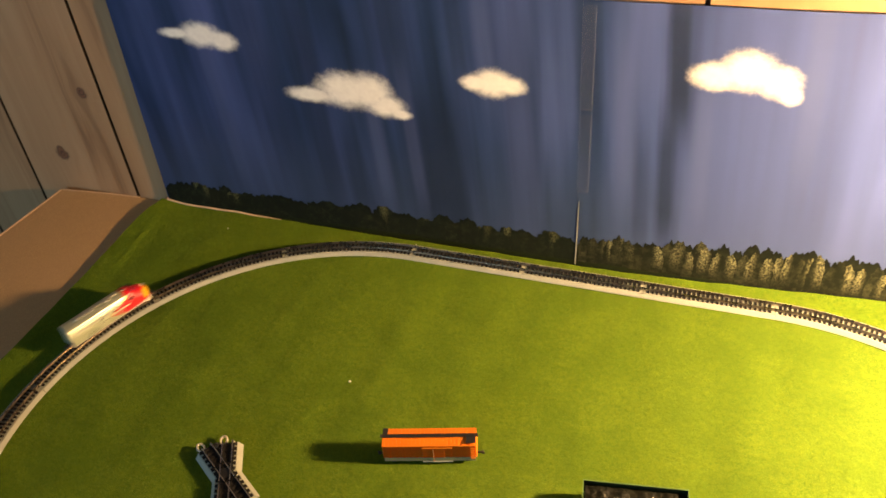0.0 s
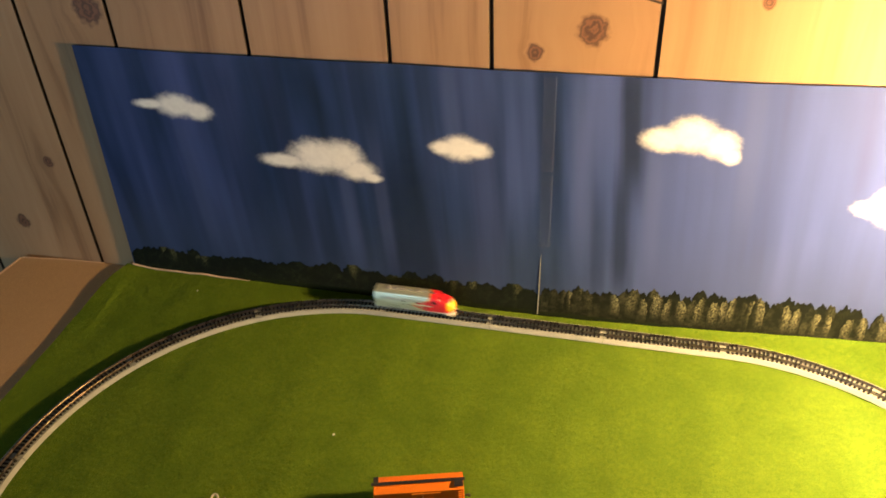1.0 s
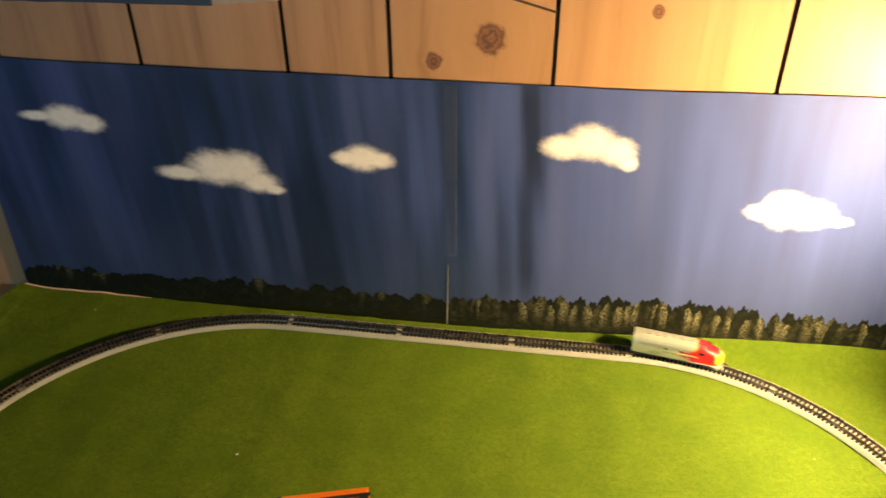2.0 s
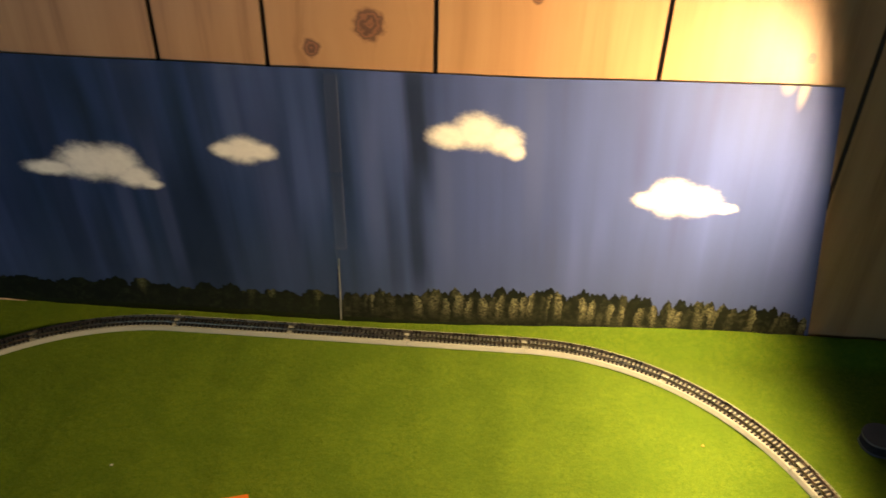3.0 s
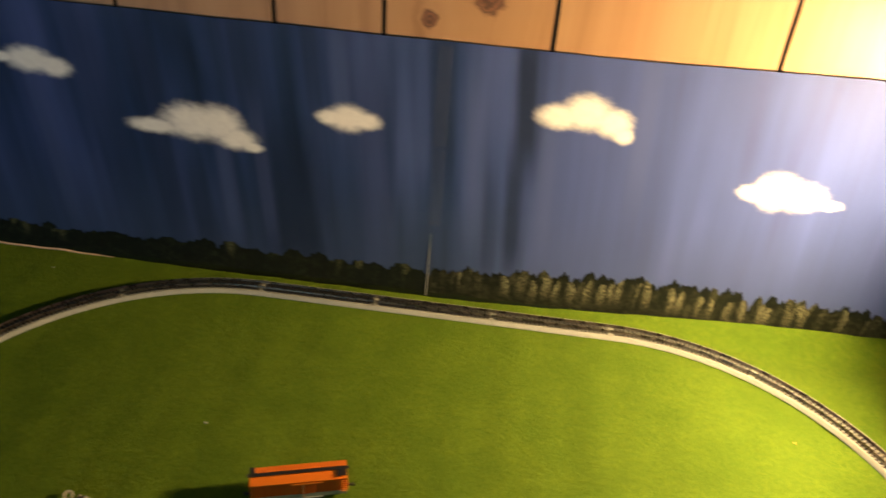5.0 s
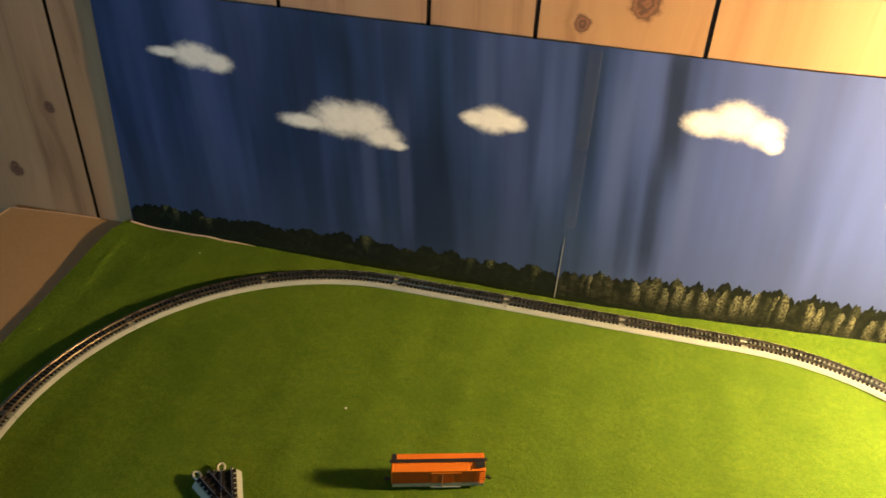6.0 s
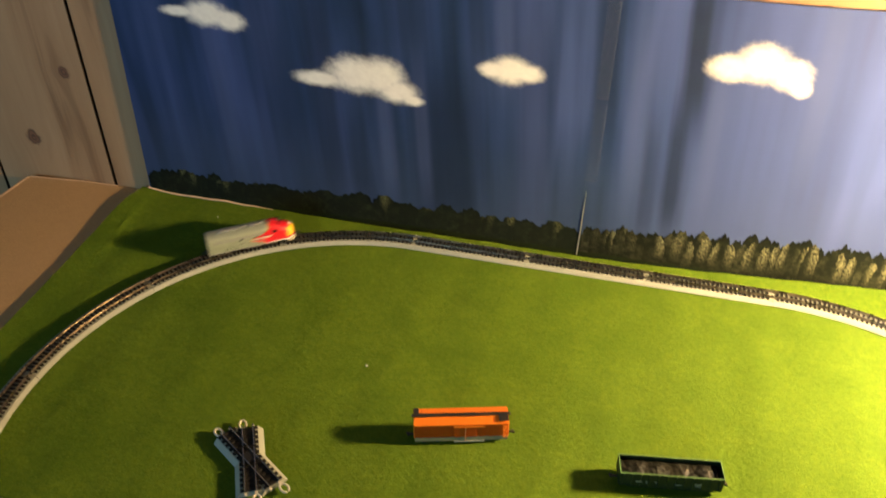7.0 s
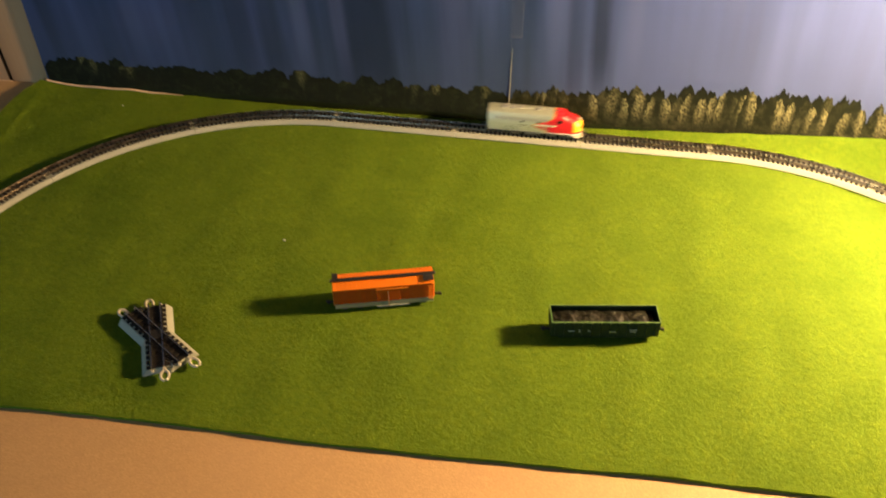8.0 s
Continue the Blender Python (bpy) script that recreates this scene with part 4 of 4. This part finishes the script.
def gondola(m):
    car = thing("gondola_car", "dark green model gondola car loaded with coal on the grass mat", "gondola car", m)
    L, w, z0, z1 = 0.0405, 0.0090, 0.0048, 0.0205
    t = 0.0007
    part("floor", cube(-L, L, -w, w, z0, z0 + 0.0010), M_GREEN, car)
    for y in (-1, 1):
        side = part("side", cube(-L, L, y * w - t / 2, y * w + t / 2, z0 + 0.001, z1 - 0.0006), M_GREEN, car, "dark green ribbed side")
        for i in range(12):
            x = -L + 0.0030 + (2 * L - 0.0060) * i / 11
            part("side_post", cube(x - 0.0005, x + 0.0005, y * (w + 0.0007) - 0.0006, y * (w + 0.0007) + 0.0006, z0 + 0.0012, z1 - 0.0010, bevel=0.0001), M_GREEN, side)
        part("top_rim", cube(-L - 0.0004, L + 0.0004, y * (w + 0.0001) - 0.0006, y * (w + 0.0001) + 0.0006, z1 - 0.0007, z1, bevel=0.0001), M_RIM, car, "worn pale green rim")
        part("sill", cube(-L + 0.006, L - 0.006, y * (w - 0.0006) - 0.0005, y * (w - 0.0006) + 0.0005, z0 - 0.0014, z0 + 0.0012), M_GREEN, car)
        for x0, x1, za, zb in ((0.0180, 0.0235, 0.0130, 0.0138), (0.0185, 0.0230, 0.0112, 0.0119), (-0.0280, -0.0230, 0.0118, 0.0128), (-0.0200, -0.0190, 0.0112, 0.0134), (-0.0135, -0.0115, 0.0120, 0.0128), (0.0030, 0.0080, 0.0112, 0.0118)):
            part("lettering_bar", cube(x0, x1, y * (w + 0.00145) - 0.0001, y * (w + 0.00145) + 0.0001, za, zb), M_WHITE, side, "small pale printed mark")
    for x in (-1, 1):
        part("end_wall", cube(x * L - t / 2, x * L + t / 2, -w + t / 2, w - t / 2, z0 + 0.001, z1 - 0.0006), M_GREEN, car)
        part("top_rim", cube(x * L - 0.0005, x * L + 0.0005, -w + 0.0007, w - 0.0007, z1 - 0.0007, z1), M_RIM, car)
        coupler(car, x * (L - 0.001), x, 0.0042)
    # heaped coal
    bm = bmesh.new()
    nx, ny = 120, 26
    rows = []
    for j in range(ny + 1):
        row = []
        for i in range(nx + 1):
            x, y = -0.0385 + 0.0760 * i / nx, -0.0084 + 0.0168 * j / ny
            heap = sum(math.exp(-((x - c) / 0.0070) ** 2) for c in (-0.026, -0.010, 0.008, 0.027))
            z = 0.0148 + 0.0022 * heap * (1 - (y / 0.0105) ** 2) + 0.0003 * noise.noise((x * 700, y * 700, 3)) + 0.0008 * noise.noise((x * 260, y * 260, 1))
            row.append(bm.verts.new((x, y, z)))
        rows.append(row)
    for j in range(ny):
        for i in range(nx):
            bm.faces.new((rows[j][i], rows[j][i + 1], rows[j + 1][i + 1], rows[j + 1][i]))
    edge = bmesh.ops.extrude_edge_only(bm, edges=[e for e in bm.edges if len(e.link_faces) == 1])
    for v in edge["geom"]:
        if isinstance(v, bmesh.types.BMVert):
            v.co.z = z0 + 0.001
    bmesh.ops.recalc_face_normals(bm, faces=bm.faces)
    tagged(part("coal_load", bm, M_COAL, car, "heaped dark coal load", smooth=60))
    for x in (-0.0265, 0.0265):
        truck(car, x, 0.0004)
    return car


def crossing(m):
    """A crossing: two short tracks on one roadbed, with joining hooks."""
    c = thing("track_crossing", "loose cross-shaped model track crossing with dark ties lying on the mat", "track crossing", m)
    for k, (turn, lo, hi) in enumerate(((117.2, -0.0345, 0.0328), (147.5, -0.0365, 0.0362))):
        at = pose(0, 0, 0.0002 * k, 0, 0, turn)
        dz = 0.00025 * k
        bed = [(-0.0126, 0.0), (-0.0124, 0.0006), (-0.0090, 0.0048), (-0.0086, 0.0052 - dz), (0.0086, 0.0052 - dz), (0.0090, 0.0048), (0.0124, 0.0006), (0.0126, 0.0)]
        bm = loft(bmesh.new(), [[(x, u, z) for u, z in bed] for x in (lo, hi)])
        part("roadbed", bm, M_BED, c, "pale grey roadbed arm", at=at, smooth=30)
        part("tie_bed", cube(lo + 0.0004, hi - 0.0004, -0.0060, 0.0060, 0.0050, 0.0060 - dz), M_TIE, c, "dark tie bed", at=at)
        n = 13
        for i in range(n):
            x = lo + 0.002 + (hi - lo - 0.004) * i / (n - 1)
            part("tie", DARK_TIE, None, c, at=at @ pose(x, 0, 0.0002))
        for u in (-0.0045, 0.0045):
            for a, b in ((lo - 0.001, -0.0105), (-0.0088, 0.0088), (0.0105, hi + 0.001)):
                part("rail", cube(a, b, u - 0.0005, u + 0.0005, 0.0060, 0.0081, bevel=0.0001), M_CHROME, c, at=at)
        for x in (-1, 1):
            # a loop on one side and a tab on the other
            end = hi if x > 0 else lo
            bm = bmesh.new()
            reach = 0.0046 if x > 0 else 0.0078
            pts = [(end + x * reach + 0.0048 * math.cos(a), x * 0.0042 + 0.0030 * math.sin(a), 0.0044) for a in (math.tau * i / 16 for i in range(17))]
            tube(bm, pts, 0.0010, 8)
            box(bm, min(end, end + x * (reach - 0.0040)), max(end, end + x * (reach - 0.0040)), x * 0.0042 - 0.0011, x * 0.0042 + 0.0011, 0.0036, 0.0052)
            part("hook", bm, M_CREAM, c, "cream plastic joining loop", at=at, smooth=50)
            part("tab", cube(min(end, end + x * 0.0024), max(end, end + x * 0.0024), -x * 0.0045 - 0.0010, -x * 0.0045 + 0.0010, 0.0036, 0.0052, bevel=0.0003), M_CREAM, c, at=at)
    part("frog", cube(-0.0052, 0.0052, -0.0040, 0.0040, 0.0058, 0.0072, bevel=0.0006), M_BLACKRAIL, c, "black crossing centre", at=pose(0, 0, 0, 0, 0, 132.3))
    return c


# ---- lamp and small things ----
def clip_lamp():
    lamp = thing("clip_lamp", "lit clip-on lamp with a flexible neck clamped beside the track", "lamp")
    m = Matrix.Translation(LAMP_C) @ LAMP_N.to_track_quat("Z", "Y").to_matrix().to_4x4() @ Matrix.Scale(0.96, 4)
    prof = [(0.0665, 0.004), (0.0665, -0.006), (0.0640, -0.030), (0.0500, -0.055), (0.0320, -0.072), (0.0230, -0.078), (0.0220, -0.115), (0.0150, -0.120)]
    inner = [(r - 0.0014, z + (0.0 if i == 0 else 0.0010)) for i, (r, z) in enumerate(prof[:6])]
    outline = prof[::-1] + inner
    bm = bmesh.new()
    k = 40
    loft(bm, [[(r * math.cos(a), r * math.sin(a), z) for a in (math.tau * i / k for i in range(k))] for r, z in outline])
    part("shade", bm, M_LAMP, lamp, "dark enamelled bowl shade", at=m, smooth=50)
    # pale inside, and a frosted globe that sits just behind the rim
    lining = [(0.0648, 0.0030), (0.0648, -0.006), (0.0622, -0.030), (0.0482, -0.053), (0.0300, -0.069), (0.0, -0.0695)]
    bm = bmesh.new()
    loft(bm, [[(max(r, 0.0004) * math.cos(a), max(r, 0.0004) * math.sin(a), z) for a in (math.tau * i / k for i in range(k))] for r, z in lining], caps=False)
    part("lining", bm, M_LINING, lamp, "pale enamel lining of the shade", at=m, smooth=60)
    bm = bmesh.new()
    bmesh.ops.create_uvsphere(bm, u_segments=32, v_segments=20, radius=0.030)
    bulb = part("bulb", bm, M_GLOW, lamp, "glowing frosted globe bulb", at=m @ pose(0, 0, -0.033), smooth=60)
    part("bulb_collar", cyl(bmesh.new(), (0, 0, -0.031), (0, 0, -0.026), 0.014, segs=20), M_CREAM, bulb)
    tail = m @ Vector((0, 0, -0.118))
    pts = bezier(tail, tail + Vector((0.10, 0.0, -0.02)), (0.724, -0.112, 0.150), (0.767, -0.114, 0.016), 90)
    part("neck", tube(bmesh.new(), pts, 0.0052, 12, 0.14), M_CHROME, lamp, "ribbed chrome flexible neck", smooth=20)
    turn = pose(0.7185, -0.109, 0.0, 0, 0, -33)
    for name, z, tilt, mat in (("upper_jaw", 0.0120, -5, M_LAMP), ("lower_jaw", 0.0005, 0, M_LAMP)):
        bm = bmesh.new()
        rim = [(0.0165 * math.cos(a), 0.0165 * math.sin(a)) for a in (radians(65 + 230 * i / 18) for i in range(19))] + [(0.014, -0.0120), (0.024, -0.0125), (0.110, -0.0230), (0.110, 0.0230), (0.024, 0.0125), (0.014, 0.0120)]
        loft(bm, [[(x, y, zz) for x, y in rim] for zz in (0.0, 0.0026)])
        part(name, bm, mat, lamp, "dark round-ended clamp jaw", at=turn @ pose(0, 0, z, 0, tilt, 0))
    part("spring", cyl(bmesh.new(), turn @ Vector((0.062, -0.017, 0.0095)), turn @ Vector((0.062, 0.017, 0.0095)), 0.0065, segs=18), M_CHROME, lamp, "coiled clamp spring", smooth=40)
    part("neck_socket", cyl(bmesh.new(), (0.767, -0.114, 0.008), (0.7655, -0.114, 0.030), 0.0075, 0.0065, 18), M_LAMP, lamp, smooth=40)


def small_things():
    bm = bmesh.new()
    rows = []
    for i in range(31):
        x = -0.62 + 0.575 * i / 30
        z = 0.3585 + 0.004 * smooth01(-0.4, -0.05, x) + 0.0015 * noise.noise((x * 30, 2, 2))
        y = WALL_Y - 0.003
        rows.append([(x, y - 0.004, z), (x, y + 0.0025, z), (x, y + 0.0025, 0.56), (x, y - 0.002, 0.56)])
    hang = tagged(part("wall_hanging", loft(bmesh.new(), rows), M_NAVY, smooth=40), "dark navy cloth hanging on the plank wall", "wall hanging")
    bm.free()
    part("fringe", loft(bmesh.new(), [[(x, WALL_Y - 0.006, z + 0.002 * noise.noise((x * 90, 0, 0))), (x, WALL_Y - 0.001, z), (x, WALL_Y - 0.001, 0.55), (x, WALL_Y - 0.004, 0.55)]
         for x, z in ((-0.044 + 0.006 * i, 0.3640 + 0.0006 * i) for i in range(12))]), M_GREYFUR, hang, "grey frayed border", smooth=40)
    # white tape on the table before the mat
    a, b = Vector((-0.163, -0.402, 0)), Vector((-0.205, -0.470, 0))
    d = (b - a).normalized()
    w = Vector((-d.y, d.x, 0)) * 0.0055
    zt = TABLE_Z
    tape = loft(bmesh.new(), [[p - w + Vector((0, 0, zt)), p + w + Vector((0, 0, zt)), p + w + Vector((0, 0, zt + 0.0006)), p - w + Vector((0, 0, zt + 0.0006))] for p in (a, (a + b) / 2, b)])
    tagged(part("tape_strip", tape, M_STRIP), "strip of white tape stuck on the tan table", "tape")
    for x, y, r, mat, label in ((0.005, -0.197, 0.0013, M_CRUMB, "tiny white crumb on the grass mat"), (0.551, -0.125, 0.0014, M_CRUMB2, "tiny tan crumb on the grass mat"),
                                (-0.006, 0.016, 0.0010, M_CRUMB, "tiny white crumb on the grass mat"), (-0.243, -0.008, 0.0008, M_CRUMB, "tiny white crumb on the grass mat")):
        bm = bmesh.new()
        bmesh.ops.create_icosphere(bm, subdivisions=1, radius=r)
        for v in bm.verts:
            v.co *= 1 + 0.35 * noise.noise(v.co * 2000)
            v.co.z *= 0.6
        tagged(part("crumb", bm, mat, at=pose(x, y, mat_height(x, y) + r * 0.5), smooth=60), label, "crumb")


room()
panelled_wall()
table()
grass_mat()
backdrop()
track()
clip_lamp()
boxcar(pose(0.1095, -0.2570, 0.0003, 0, 0, 16.4))
gondola(pose(0.2830, -0.2625, 0.0003, 0, 0, 9.2))
crossing(pose(-0.0533, -0.3270, 0.0004))
small_things()
LOCO, TRUCKS = locomotive()

# the nose is NOSE metres round the oval at the start, and goes SPEED metres a second
NOSE, SPEED = -0.3085, 0.39465


def bogie_points(s):
    """Pose of the body over its two bogies, whose middle is s metres round."""
    a, b = on_track(s + 0.0285), on_track(s - 0.0285)
    d = a.translation - b.translation
    mid = (a.translation + b.translation) / 2
    return Matrix.Translation(mid) @ Matrix.Rotation(math.atan2(d.y, d.x), 4, "Z"), a, b


def motions():
    body, swivel = [], ([], [])
    for i in range(81):
        t = i / 10
        m, a, b = bogie_points(NOSE + SPEED * t - 0.047)
        body.append((t, m))
        for rows, p, x in ((swivel[0], a, 0.0285), (swivel[1], b, -0.0285)):
            turn = (m.inverted() @ p).to_euler().z
            rows.append((t, pose(x, 0, 0, 0, 0, math.degrees(turn))))
    walk(LOCO, body)
    for ob, rows in zip(TRUCKS, swivel):
        walk(ob, rows)


motions()
